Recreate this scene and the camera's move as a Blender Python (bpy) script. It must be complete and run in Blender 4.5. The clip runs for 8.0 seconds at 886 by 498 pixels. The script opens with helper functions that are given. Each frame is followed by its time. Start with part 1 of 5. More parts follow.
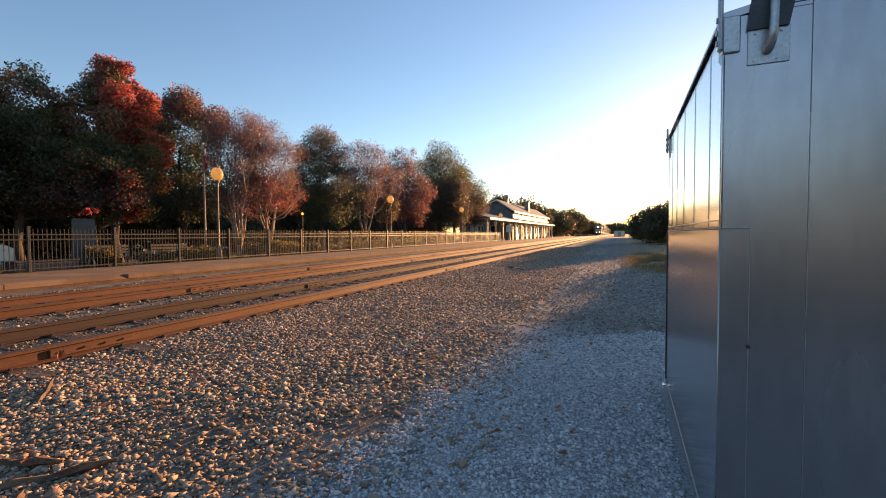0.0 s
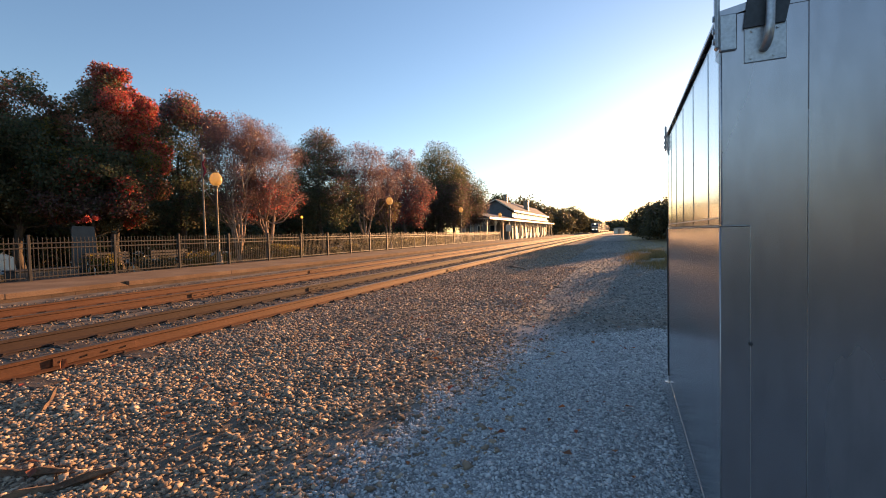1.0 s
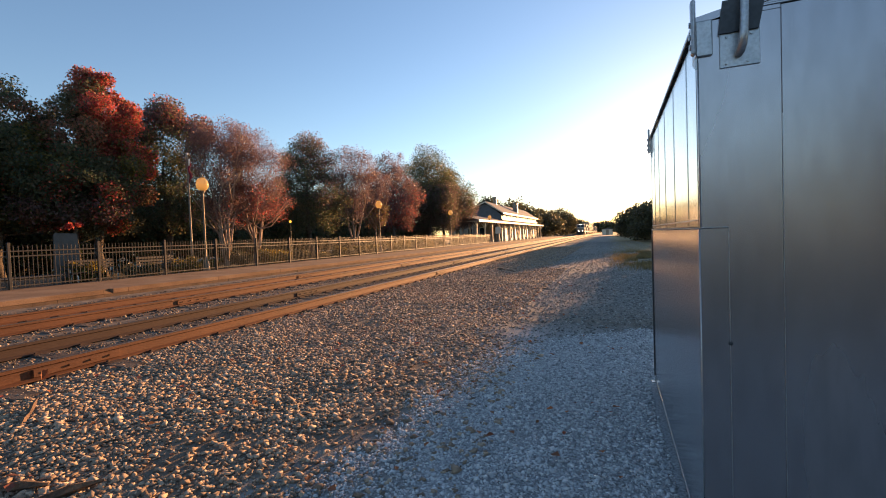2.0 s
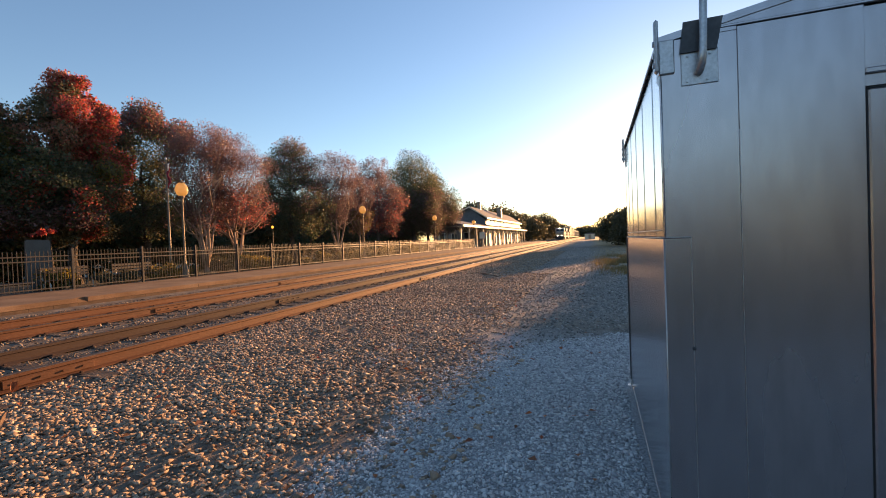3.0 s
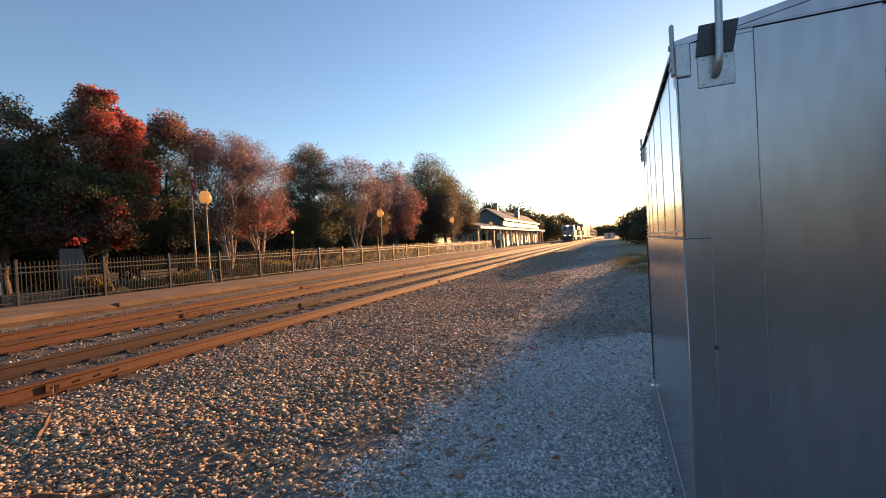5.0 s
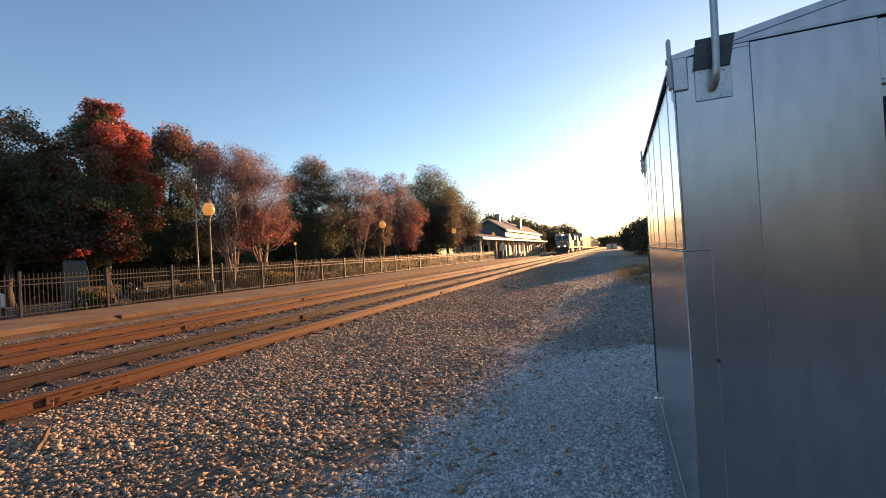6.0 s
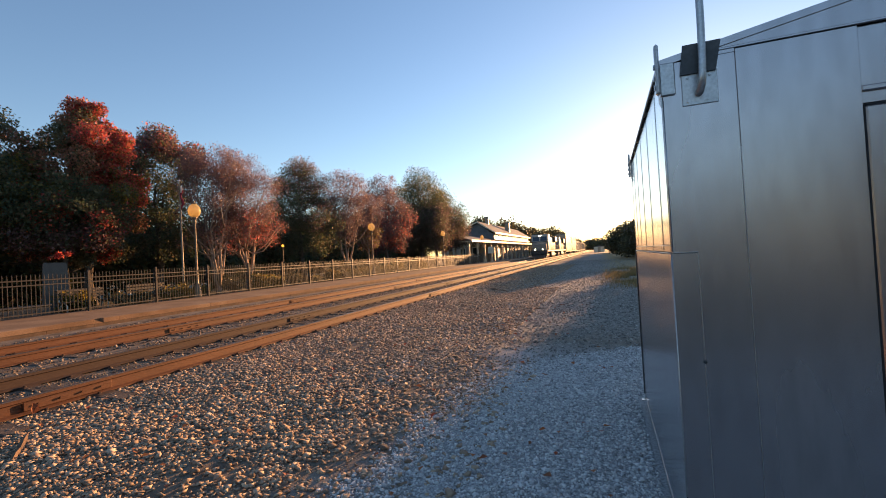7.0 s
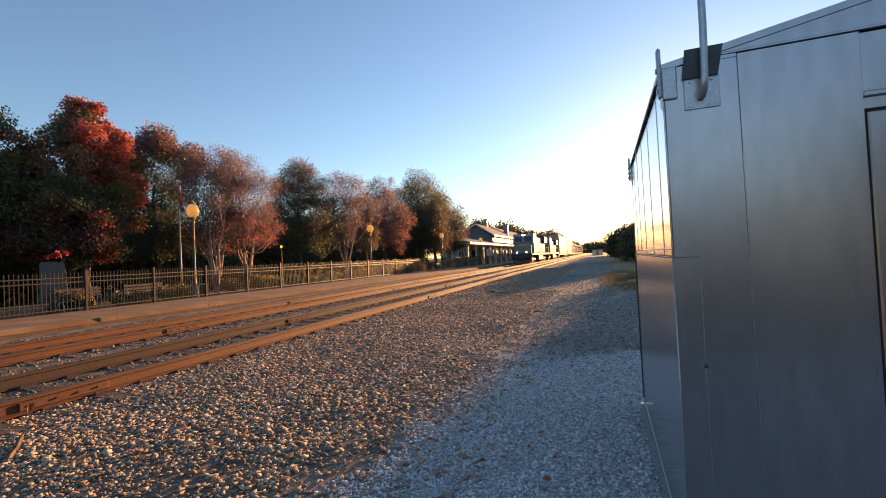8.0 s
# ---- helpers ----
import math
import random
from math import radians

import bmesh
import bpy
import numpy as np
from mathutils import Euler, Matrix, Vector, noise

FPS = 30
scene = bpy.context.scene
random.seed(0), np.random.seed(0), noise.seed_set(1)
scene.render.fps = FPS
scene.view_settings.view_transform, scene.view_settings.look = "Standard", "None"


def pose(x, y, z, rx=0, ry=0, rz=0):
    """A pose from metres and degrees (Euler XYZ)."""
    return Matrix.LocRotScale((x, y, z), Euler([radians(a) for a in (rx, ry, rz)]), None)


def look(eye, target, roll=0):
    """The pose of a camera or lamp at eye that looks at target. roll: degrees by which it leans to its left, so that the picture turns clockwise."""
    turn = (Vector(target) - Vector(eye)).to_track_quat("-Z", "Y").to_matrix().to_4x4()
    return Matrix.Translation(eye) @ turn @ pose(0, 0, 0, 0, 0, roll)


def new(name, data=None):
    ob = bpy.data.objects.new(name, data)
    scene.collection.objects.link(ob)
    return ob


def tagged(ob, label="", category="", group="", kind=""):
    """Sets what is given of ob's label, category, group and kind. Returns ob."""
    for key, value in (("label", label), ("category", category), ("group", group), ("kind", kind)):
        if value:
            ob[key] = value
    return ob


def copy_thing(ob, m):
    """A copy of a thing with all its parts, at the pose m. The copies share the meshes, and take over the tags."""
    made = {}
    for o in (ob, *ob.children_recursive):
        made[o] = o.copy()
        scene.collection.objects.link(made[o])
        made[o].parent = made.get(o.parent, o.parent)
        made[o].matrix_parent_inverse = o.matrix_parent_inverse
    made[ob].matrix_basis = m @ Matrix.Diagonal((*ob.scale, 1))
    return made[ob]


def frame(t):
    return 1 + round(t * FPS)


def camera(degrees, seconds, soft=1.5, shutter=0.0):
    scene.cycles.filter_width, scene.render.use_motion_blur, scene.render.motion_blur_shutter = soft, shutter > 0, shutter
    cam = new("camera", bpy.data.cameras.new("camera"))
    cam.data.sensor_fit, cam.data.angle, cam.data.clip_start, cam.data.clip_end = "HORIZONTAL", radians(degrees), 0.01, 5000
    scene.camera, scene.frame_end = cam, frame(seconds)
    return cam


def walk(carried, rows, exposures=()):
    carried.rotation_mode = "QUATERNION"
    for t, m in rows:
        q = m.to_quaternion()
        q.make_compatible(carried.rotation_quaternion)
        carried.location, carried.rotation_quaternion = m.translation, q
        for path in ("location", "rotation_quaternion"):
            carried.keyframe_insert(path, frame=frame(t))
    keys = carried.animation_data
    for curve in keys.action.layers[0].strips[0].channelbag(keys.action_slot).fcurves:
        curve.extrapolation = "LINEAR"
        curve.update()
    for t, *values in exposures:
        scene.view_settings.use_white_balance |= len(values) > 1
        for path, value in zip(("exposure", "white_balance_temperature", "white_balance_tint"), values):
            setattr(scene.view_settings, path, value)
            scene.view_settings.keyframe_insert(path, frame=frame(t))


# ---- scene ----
# ---- camera ----
cam = camera(91.3, 8.0, soft=1.0)
PATH = [
    (0, (-0.862, 0.198, 1.41), (-1.62, 2.048, 1.34), -0.3),
    (0.5, (-0.865, 0.19, 1.416), (-1.63, 2.036, 1.346), -0.9),
    (1, (-0.865, 0.195, 1.421), (-1.623, 2.045, 1.353), -1.4),
    (1.5, (-0.861, 0.2, 1.422), (-1.606, 2.055, 1.357), -1.7),
    (3, (-0.787, 0.176, 1.449), (-1.435, 2.067, 1.413), -2.2),
    (3.5, (-0.78, 0.132, 1.458), (-1.419, 2.027, 1.425), -2.0),
    (4, (-0.787, 0.125, 1.464), (-1.444, 2.013, 1.42), -2.4),
    (4.5, (-0.79, 0.109, 1.459), (-1.494, 1.98, 1.414), -2.7),
    (6, (-0.775, 0.111, 1.468), (-1.506, 1.973, 1.496), -3.3),
    (6.5, (-0.774, 0.114, 1.468), (-1.481, 1.985, 1.502), -3.3),
    (7, (-0.782, 0.113, 1.466), (-1.464, 1.993, 1.503), -3.2),
    (7.5, (-0.791, 0.111, 1.471), (-1.463, 1.994, 1.512), -3.0),
    (8, (-0.794, 0.114, 1.468), (-1.469, 1.996, 1.514), -2.8),
]
walk(cam, [(t, look(e, g, r)) for t, e, g, r in PATH], [(0, 1.42, 6300, 18), (8, 1.42, 6300, 18)])

# ---- world, sun, exposure ----
SUN_AZ, SUN_EL = 13.0, 6.8          # degrees to the right of the track, and up
world = bpy.data.worlds.new("sky")
scene.world = world
world.use_nodes = True
wn = world.node_tree
sky = wn.nodes.new("ShaderNodeTexSky")
sky.sky_type = "NISHITA"
sky.sun_disc = False
sky.sun_elevation = radians(SUN_EL)
sky.sun_rotation = radians(SUN_AZ)
sky.air_density, sky.dust_density, sky.ozone_density = 1.0, 0.22, 2.0
wn.links.new(sky.outputs[0], wn.nodes["Background"].inputs[0])
wn.nodes["Background"].inputs[1].default_value = 0.105
sun = new("sun", bpy.data.lights.new("sun", "SUN"))
sun.data.energy, sun.data.angle, sun.data.color = 5.0, radians(0.6), (1.0, 0.52, 0.2)
to_sun = Vector((math.sin(radians(SUN_AZ)) * math.cos(radians(SUN_EL)), math.cos(radians(SUN_AZ)) * math.cos(radians(SUN_EL)), math.sin(radians(SUN_EL))))
sun.matrix_world = look(to_sun * 50, (0, 0, 0))


# ---- materials ----
def mat(name, colours, rough=0.8, metal=0.0, scale=6.0, fine=60.0, bump=0.25, spread="noise", rough_var=0.1, stretch=(1, 1, 1), translucent=0.0, dist=0.01, stain=0.35):
    """colours: 2 to 4 colours, mixed by noise, or by the island or object at random; grain and stains at two scales."""
    m = bpy.data.materials.new(name)
    m.use_nodes = True
    nt = m.node_tree
    n, ln = nt.nodes, nt.links
    bsdf = n["Principled BSDF"]
    co = n.new("ShaderNodeTexCoord")
    mp = n.new("ShaderNodeMapping")
    mp.inputs["Scale"].default_value = stretch
    ln.new(co.outputs["Object"], mp.inputs[0])
    big = n.new("ShaderNodeTexNoise")
    big.inputs["Scale"].default_value, big.inputs["Detail"].default_value = scale, 6
    small = n.new("ShaderNodeTexNoise")
    small.inputs["Scale"].default_value, small.inputs["Detail"].default_value = fine, 4
    ln.new(mp.outputs[0], big.inputs["Vector"])
    ln.new(mp.outputs[0], small.inputs["Vector"])
    ramp = n.new("ShaderNodeValToRGB")
    els = ramp.color_ramp.elements
    while len(els) < len(colours):
        els.new(0.5)
    lo, hi = (0.3, 0.7) if spread == "noise" else (0.0, 1.0)
    for i, c in enumerate(colours):
        els[i].position = lo + (hi - lo) * i / (len(colours) - 1)
        els[i].color = (*c, 1)
    if spread == "island":
        g = n.new("ShaderNodeNewGeometry")
        ln.new(g.outputs["Random Per Island"], ramp.inputs[0])
    elif spread == "object":
        g = n.new("ShaderNodeObjectInfo")
        ln.new(g.outputs["Random"], ramp.inputs[0])
    else:
        ln.new(big.outputs["Fac"], ramp.inputs[0])
    mix = n.new("ShaderNodeMix")
    mix.data_type, mix.blend_type = "RGBA", "MULTIPLY"
    mix.inputs[0].default_value = stain
    grey = n.new("ShaderNodeValToRGB")
    grey.color_ramp.elements[0].position, grey.color_ramp.elements[1].position = 0.3, 0.62
    grey.color_ramp.elements[0].color = (0.35, 0.33, 0.3, 1)
    ln.new((small if spread == "noise" else big).outputs["Fac"], grey.inputs[0])
    ln.new(ramp.outputs[0], mix.inputs[6])
    ln.new(grey.outputs[0], mix.inputs[7])
    ln.new(mix.outputs[2], bsdf.inputs["Base Color"])
    rr = n.new("ShaderNodeMapRange")
    rr.inputs[3].default_value, rr.inputs[4].default_value = max(0.02, rough - rough_var), min(1, rough + rough_var)
    ln.new(big.outputs["Fac"], rr.inputs[0])
    ln.new(rr.outputs[0], bsdf.inputs["Roughness"])
    bsdf.inputs["Metallic"].default_value = metal
    if bump:
        bp = n.new("ShaderNodeBump")
        bp.inputs["Strength"].default_value, bp.inputs["Distance"].default_value = bump, dist
        ln.new(small.outputs["Fac"], bp.inputs["Height"])
        ln.new(bp.outputs[0], bsdf.inputs["Normal"])
    if translucent:
        tr = n.new("ShaderNodeBsdfTranslucent")
        ln.new(mix.outputs[2], tr.inputs[0])
        ms = n.new("ShaderNodeMixShader")
        ms.inputs[0].default_value = translucent
        out = n["Material Output"]
        ln.new(bsdf.outputs[0], ms.inputs[1])
        ln.new(tr.outputs[0], ms.inputs[2])
        ln.new(ms.outputs[0], out.inputs[0])
    return m


def glow(name, colour, strength):
    m = bpy.data.materials.new(name)
    m.use_nodes = True
    b = m.node_tree.nodes["Principled BSDF"]
    b.inputs["Base Color"].default_value = (*colour, 1)
    b.inputs["Emission Color"].default_value = (*colour, 1)
    b.inputs["Emission Strength"].default_value = strength
    return m


def glass_dark(name):
    m = bpy.data.materials.new(name)
    m.use_nodes = True
    b = m.node_tree.nodes["Principled BSDF"]
    b.inputs["Base Color"].default_value = (0.02, 0.025, 0.03, 1)
    b.inputs["Roughness"].default_value = 0.06
    b.inputs["Coat Weight"].default_value = 0.5
    return m


def ground_material():
    """Grey-brown ballast beside the track, pale fine gravel on the lot, dirt and dry grass further on, mulch behind the fence."""
    m = mat("ground", [(0.1, 0.075, 0.052), (0.18, 0.14, 0.1), (0.26, 0.21, 0.155)], 0.95, 0, 3.0, 90.0, 0.6, dist=0.012)
    nt = m.node_tree
    n, ln = nt.nodes, nt.links
    bsdf = n["Principled BSDF"]
    base = bsdf.inputs["Base Color"].links[0].from_socket
    geo = n.new("ShaderNodeNewGeometry")
    sep = n.new("ShaderNodeSeparateXYZ")
    ln.new(geo.outputs["Position"], sep.inputs[0])
    wob = n.new("ShaderNodeTexNoise")
    wob.inputs["Scale"].default_value, wob.inputs["Detail"].default_value = 0.9, 8
    ln.new(geo.outputs["Position"], wob.inputs["Vector"])

    def math_node(op, a, b):
        k = n.new("ShaderNodeMath")
        k.operation = op
        for i, v in enumerate((a, b)):
            if isinstance(v, (int, float)):
                k.inputs[i].default_value = v
            else:
                ln.new(v, k.inputs[i])
        return k.outputs[0]

    def band(value, lo, hi):
        k = n.new("ShaderNodeMapRange")
        k.inputs[1].default_value, k.inputs[2].default_value = lo, hi
        ln.new(value, k.inputs[0])
        return k.outputs[0]

    shift = math_node("MULTIPLY", math_node("SUBTRACT", wob.outputs["Fac"], 0.5), 2.4)
    x = math_node("ADD", sep.outputs[0], shift)
    y = math_node("ADD", sep.outputs[1], shift)
    spots = n.new("ShaderNodeTexVoronoi")
    spots.inputs["Scale"].default_value = 70
    ln.new(geo.outputs["Position"], spots.inputs["Vector"])

    def layer(under, fac, c0, c1, scale):
        t = n.new("ShaderNodeTexNoise")
        t.inputs["Scale"].default_value, t.inputs["Detail"].default_value = scale, 8
        ln.new(geo.outputs["Position"], t.inputs["Vector"])
        r = n.new("ShaderNodeValToRGB")
        r.color_ramp.elements[0].position, r.color_ramp.elements[1].position = 0.35, 0.65
        r.color_ramp.elements[0].color, r.color_ramp.elements[1].color = (*c0, 1), (*c1, 1)
        ln.new(t.outputs["Fac"], r.inputs[0])
        k = n.new("ShaderNodeMix")
        k.data_type = "RGBA"
        ln.new(fac, k.inputs[0])
        ln.new(under, k.inputs[6])
        ln.new(r.outputs[0], k.inputs[7])
        return k.outputs[2]

    lot = math_node("MULTIPLY", math_node("MULTIPLY", band(x, -2.75, -2.0), band(y, -3.5, -1.0)), band(y, 7.3, 6.2))
    c = layer(base, lot, (0.22, 0.22, 0.22), (0.5, 0.5, 0.49), 70)
    far = math_node("MULTIPLY", band(y, 6.6, 9.0), band(x, -5.2, -2.6))
    c = layer(c, far, (0.13, 0.12, 0.1), (0.29, 0.27, 0.235), 9)
    grass = math_node("MULTIPLY", band(y, 17, 21), band(x, -1.0, 0.6))
    c = layer(c, grass, (0.24, 0.17, 0.07), (0.4, 0.29, 0.13), 5)
    mulch = band(x, -17.6, -18.4)
    c = layer(c, mulch, (0.03, 0.035, 0.018), (0.09, 0.075, 0.045), 4)
    ln.new(c, bsdf.inputs["Base Color"])
    return m


M = {}
M["ground"] = ground_material()
M["stone"] = mat("ballast_stone", [(0.17, 0.122, 0.085), (0.31, 0.222, 0.15), (0.44, 0.325, 0.22), (0.6, 0.465, 0.33)], 0.9, 0, 30, 120, 0.3, "island")
M["dirty_stone"] = mat("dirty_track_ballast", [(0.09, 0.066, 0.05), (0.17, 0.125, 0.09), (0.26, 0.195, 0.14), (0.46, 0.36, 0.27)], 0.9, 0, 30, 120, 0.3, "island")
M["rust_stone"] = mat("rust_stained_ballast", [(0.1, 0.055, 0.035), (0.18, 0.095, 0.055), (0.27, 0.15, 0.09)], 0.9, 0, 30, 120, 0.3, "island")
M["pebble"] = mat("pale_gravel", [(0.26, 0.26, 0.265), (0.54, 0.54, 0.54), (0.68, 0.68, 0.67), (0.84, 0.83, 0.81)], 0.9, 0, 30, 150, 0.2, "island")
M["rust"] = mat("rusty_rail", [(0.09, 0.034, 0.014), (0.15, 0.057, 0.022), (0.19, 0.083, 0.038)], 0.75, 0.15, 4, 80, 0.3, stretch=(1, 0.15, 1))
M["rust_dark"] = mat("dark_brown_rail", [(0.045, 0.025, 0.018), (0.078, 0.043, 0.029)], 0.8, 0.1, 4, 80, 0.3, stretch=(1, 0.15, 1))
M["polished"] = mat("worn_rail_head", [(0.3, 0.2, 0.13), (0.45, 0.34, 0.25)], 0.32, 0.85, 3, 40, 0.05, stretch=(1, 0.1, 1))
M["tie"] = mat("creosoted_tie", [(0.035, 0.026, 0.02), (0.075, 0.055, 0.042), (0.11, 0.085, 0.065)], 0.92, 0, 3, 30, 0.6, stretch=(0.4, 4, 4))
M["wood"] = mat("rotten_wood", [(0.07, 0.042, 0.025), (0.16, 0.095, 0.055), (0.26, 0.16, 0.09)], 0.9, 0, 5, 50, 0.7, stretch=(4, 0.6, 4))
M["concrete_face"] = mat("dirty_concrete_face", [(0.085, 0.055, 0.035), (0.13, 0.083, 0.052), (0.18, 0.115, 0.073)], 0.95, 0, 3.5, 40, 0.4)
M["yard_stone"] = mat("dull_yard_gravel", [(0.13, 0.125, 0.115), (0.25, 0.24, 0.22), (0.36, 0.345, 0.315), (0.56, 0.54, 0.5)], 0.9, 0, 30, 150, 0.2, "island")
M["concrete"] = mat("old_concrete", [(0.17, 0.096, 0.05), (0.24, 0.14, 0.077), (0.3, 0.19, 0.112)], 0.92, 0, 1.3, 30, 0.4)
M["fence"] = mat("dark_painted_steel", [(0.035, 0.031, 0.028), (0.055, 0.048, 0.043)], 0.5, 0.2, 8, 90, 0.1)
# End-wall metal dimmed and turned pinkish: the mirrored sky put into its colour.
M["alu"] = mat("satin_sky_tinted_aluminium", [(0.4, 0.373, 0.378), (0.455, 0.424, 0.43), (0.495, 0.463, 0.468)], 0.27, 0.95, 1.1, 22, 0.05, stretch=(1, 1, 0.25), rough_var=0.1, stain=0.18, dist=0.002)
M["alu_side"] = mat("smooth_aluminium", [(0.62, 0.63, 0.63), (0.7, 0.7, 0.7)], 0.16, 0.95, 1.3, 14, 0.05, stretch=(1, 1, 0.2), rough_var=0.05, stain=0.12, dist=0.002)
# Lower cladding is bluish: skylight from the track side put into its colour.
M["alu_low"] = mat("scuffed_sky_tinted_aluminium", [(0.5, 0.53, 0.57), (0.6, 0.63, 0.66)], 0.19, 0.92, 1.3, 14, 0.05, stretch=(1, 1, 0.2), rough_var=0.05, stain=0.25, dist=0.002)
M["steel"] = mat("galvanised_pipe", [(0.42, 0.43, 0.44), (0.58, 0.58, 0.58)], 0.38, 0.85, 12, 70, 0.1)
M["dark_metal"] = mat("dark_steel", [(0.05, 0.055, 0.06), (0.1, 0.105, 0.11)], 0.5, 0.5, 8, 60, 0.1)
M["seal"] = mat("black_rubber", [(0.012, 0.012, 0.013), (0.025, 0.025, 0.026)], 0.7, 0, 10, 80, 0.1)
M["bark"] = mat("grey_brown_bark", [(0.06, 0.045, 0.035), (0.14, 0.11, 0.085)], 0.95, 0, 6, 40, 0.9, stretch=(3, 3, 0.5), dist=0.03)
M["pale_bark"] = mat("smooth_tan_bark", [(0.28, 0.19, 0.13), (0.42, 0.3, 0.21)], 0.8, 0, 4, 30, 0.3, stretch=(2, 2, 0.5))
M["leaf_green"] = mat("dark_green_leaves", [(0.055, 0.08, 0.05), (0.1, 0.135, 0.07), (0.16, 0.165, 0.075), (0.21, 0.14, 0.085)], 0.45, 0, 0.5, 9, 0, "island", translucent=0.58, stain=0.12)
M["leaf_red"] = mat("red_autumn_leaves", [(0.34, 0.06, 0.06), (0.52, 0.09, 0.08), (0.66, 0.14, 0.11), (0.5, 0.2, 0.09)], 0.45, 0, 0.5, 9, 0, "island", translucent=0.58, stain=0.12)
# Rusty leaves greyed towards purple: glare haze put into the leaf colour.
M["leaf_rust"] = mat("rusty_brown_hazed_leaves", [(0.16, 0.11, 0.11), (0.21, 0.135, 0.135), (0.28, 0.15, 0.14), (0.16, 0.135, 0.11)], 0.45, 0, 0.5, 9, 0, "island", translucent=0.55, stain=0.12)
M["leaf_yellow"] = mat("yellowing_leaves", [(0.16, 0.14, 0.03), (0.3, 0.22, 0.05), (0.12, 0.125, 0.035)], 0.45, 0, 0.5, 9, 0, "island", translucent=0.55, stain=0.12)
M["leaf_orange"] = mat("orange_leaves", [(0.4, 0.17, 0.1), (0.5, 0.23, 0.13), (0.34, 0.13, 0.1), (0.3, 0.2, 0.09)], 0.45, 0, 0.5, 9, 0, "island", translucent=0.58, stain=0.12)
M["leaf_olive"] = mat("olive_leaves", [(0.07, 0.072, 0.04), (0.11, 0.105, 0.05), (0.17, 0.14, 0.06)], 0.45, 0, 0.5, 9, 0, "island", translucent=0.35, stain=0.12)
M["dry_grass"] = mat("dry_grass_blades", [(0.26, 0.19, 0.08), (0.36, 0.26, 0.12), (0.14, 0.13, 0.05)], 0.85, 0, 1, 9, 0, "island", translucent=0.55)
M["fallen"] = mat("fallen_leaves", [(0.4, 0.07, 0.03), (0.45, 0.16, 0.04), (0.22, 0.06, 0.03), (0.3, 0.16, 0.07)], 0.7, 0, 3, 9, 0, "island", translucent=0.2)
M["lamp_post"] = mat("green_black_post", [(0.16, 0.13, 0.09), (0.24, 0.19, 0.13)], 0.5, 0.2, 8, 60, 0.1)
M["globe"] = mat("amber_globe", [(0.86, 0.7, 0.36), (0.9, 0.76, 0.44)], 0.2, 0, 3, 30, 0, translucent=0.7, stain=0.05)
M["stone_slab"] = mat("grey_granite", [(0.09, 0.08, 0.07), (0.13, 0.118, 0.105)], 0.7, 0, 5, 60, 0.4)
M["car_paint"] = mat("silver_car_paint", [(0.5, 0.51, 0.52), (0.55, 0.56, 0.57)], 0.3, 0.5, 3, 40, 0, stain=0.1)
M["tyre"] = mat("tyre_rubber", [(0.02, 0.02, 0.02), (0.035, 0.035, 0.035)], 0.85, 0, 8, 60, 0.3)
M["glass"] = glass_dark("dark_glass")
M["lens"] = mat("clear_lamp_lens", [(0.6, 0.6, 0.58), (0.75, 0.75, 0.72)], 0.15, 0.2, 5, 40, 0)
M["brick"] = mat("station_wall", [(0.2, 0.15, 0.11), (0.3, 0.23, 0.17)], 0.5, 0, 2, 30, 0.3)
M["cream"] = mat("cream_paint", [(0.66, 0.58, 0.45), (0.74, 0.66, 0.52)], 0.3, 0, 2, 40, 0.1)
M["slate"] = mat("grey_roof_shingle", [(0.11, 0.11, 0.12), (0.16, 0.16, 0.165)], 0.8, 0, 2, 12, 0.5)
M["loco"] = mat("grey_loco_paint", [(0.3, 0.26, 0.21), (0.42, 0.36, 0.29)], 0.3, 0.1, 1.2, 25, 0.1)
# Nose tone is the loco paint darkened: shade on the front put into colour.
M["loco_nose"] = mat("shaded_brown_loco_nose", [(0.2, 0.165, 0.13), (0.28, 0.235, 0.185)], 0.4, 0.1, 1.2, 25, 0.1)
M["loco_dark"] = mat("sooty_loco_steel", [(0.03, 0.03, 0.03), (0.07, 0.065, 0.06)], 0.6, 0.2, 2, 30, 0.2)
M["car_tan"] = mat("weathered_tan_freight_paint", [(0.3, 0.23, 0.16), (0.42, 0.33, 0.24)], 0.4, 0.1, 1, 20, 0.2)
M["car_grey"] = mat("weathered_grey_freight_paint", [(0.2, 0.19, 0.18), (0.32, 0.3, 0.28)], 0.4, 0.1, 1, 20, 0.2)
M["headlight"] = glow("warm_headlight", (1.0, 0.74, 0.42), 14)
M["bulb"] = glow("amber_bulb", (1.0, 0.4, 0.04), 0.8)
M["flag"] = mat("red_flag_cloth", [(0.22, 0.03, 0.06), (0.3, 0.05, 0.07)], 0.85, 0, 6, 60, 0.1, translucent=0.3)
M["flag_white"] = mat("white_flag_cloth", [(0.6, 0.6, 0.6), (0.7, 0.7, 0.7)], 0.85, 0, 6, 60, 0.1, translucent=0.3)
M["bench_white"] = mat("pale_bench_and_lit_leg_paint", [(0.55, 0.5, 0.42), (0.66, 0.6, 0.5)], 0.6, 0, 6, 60, 0.1)


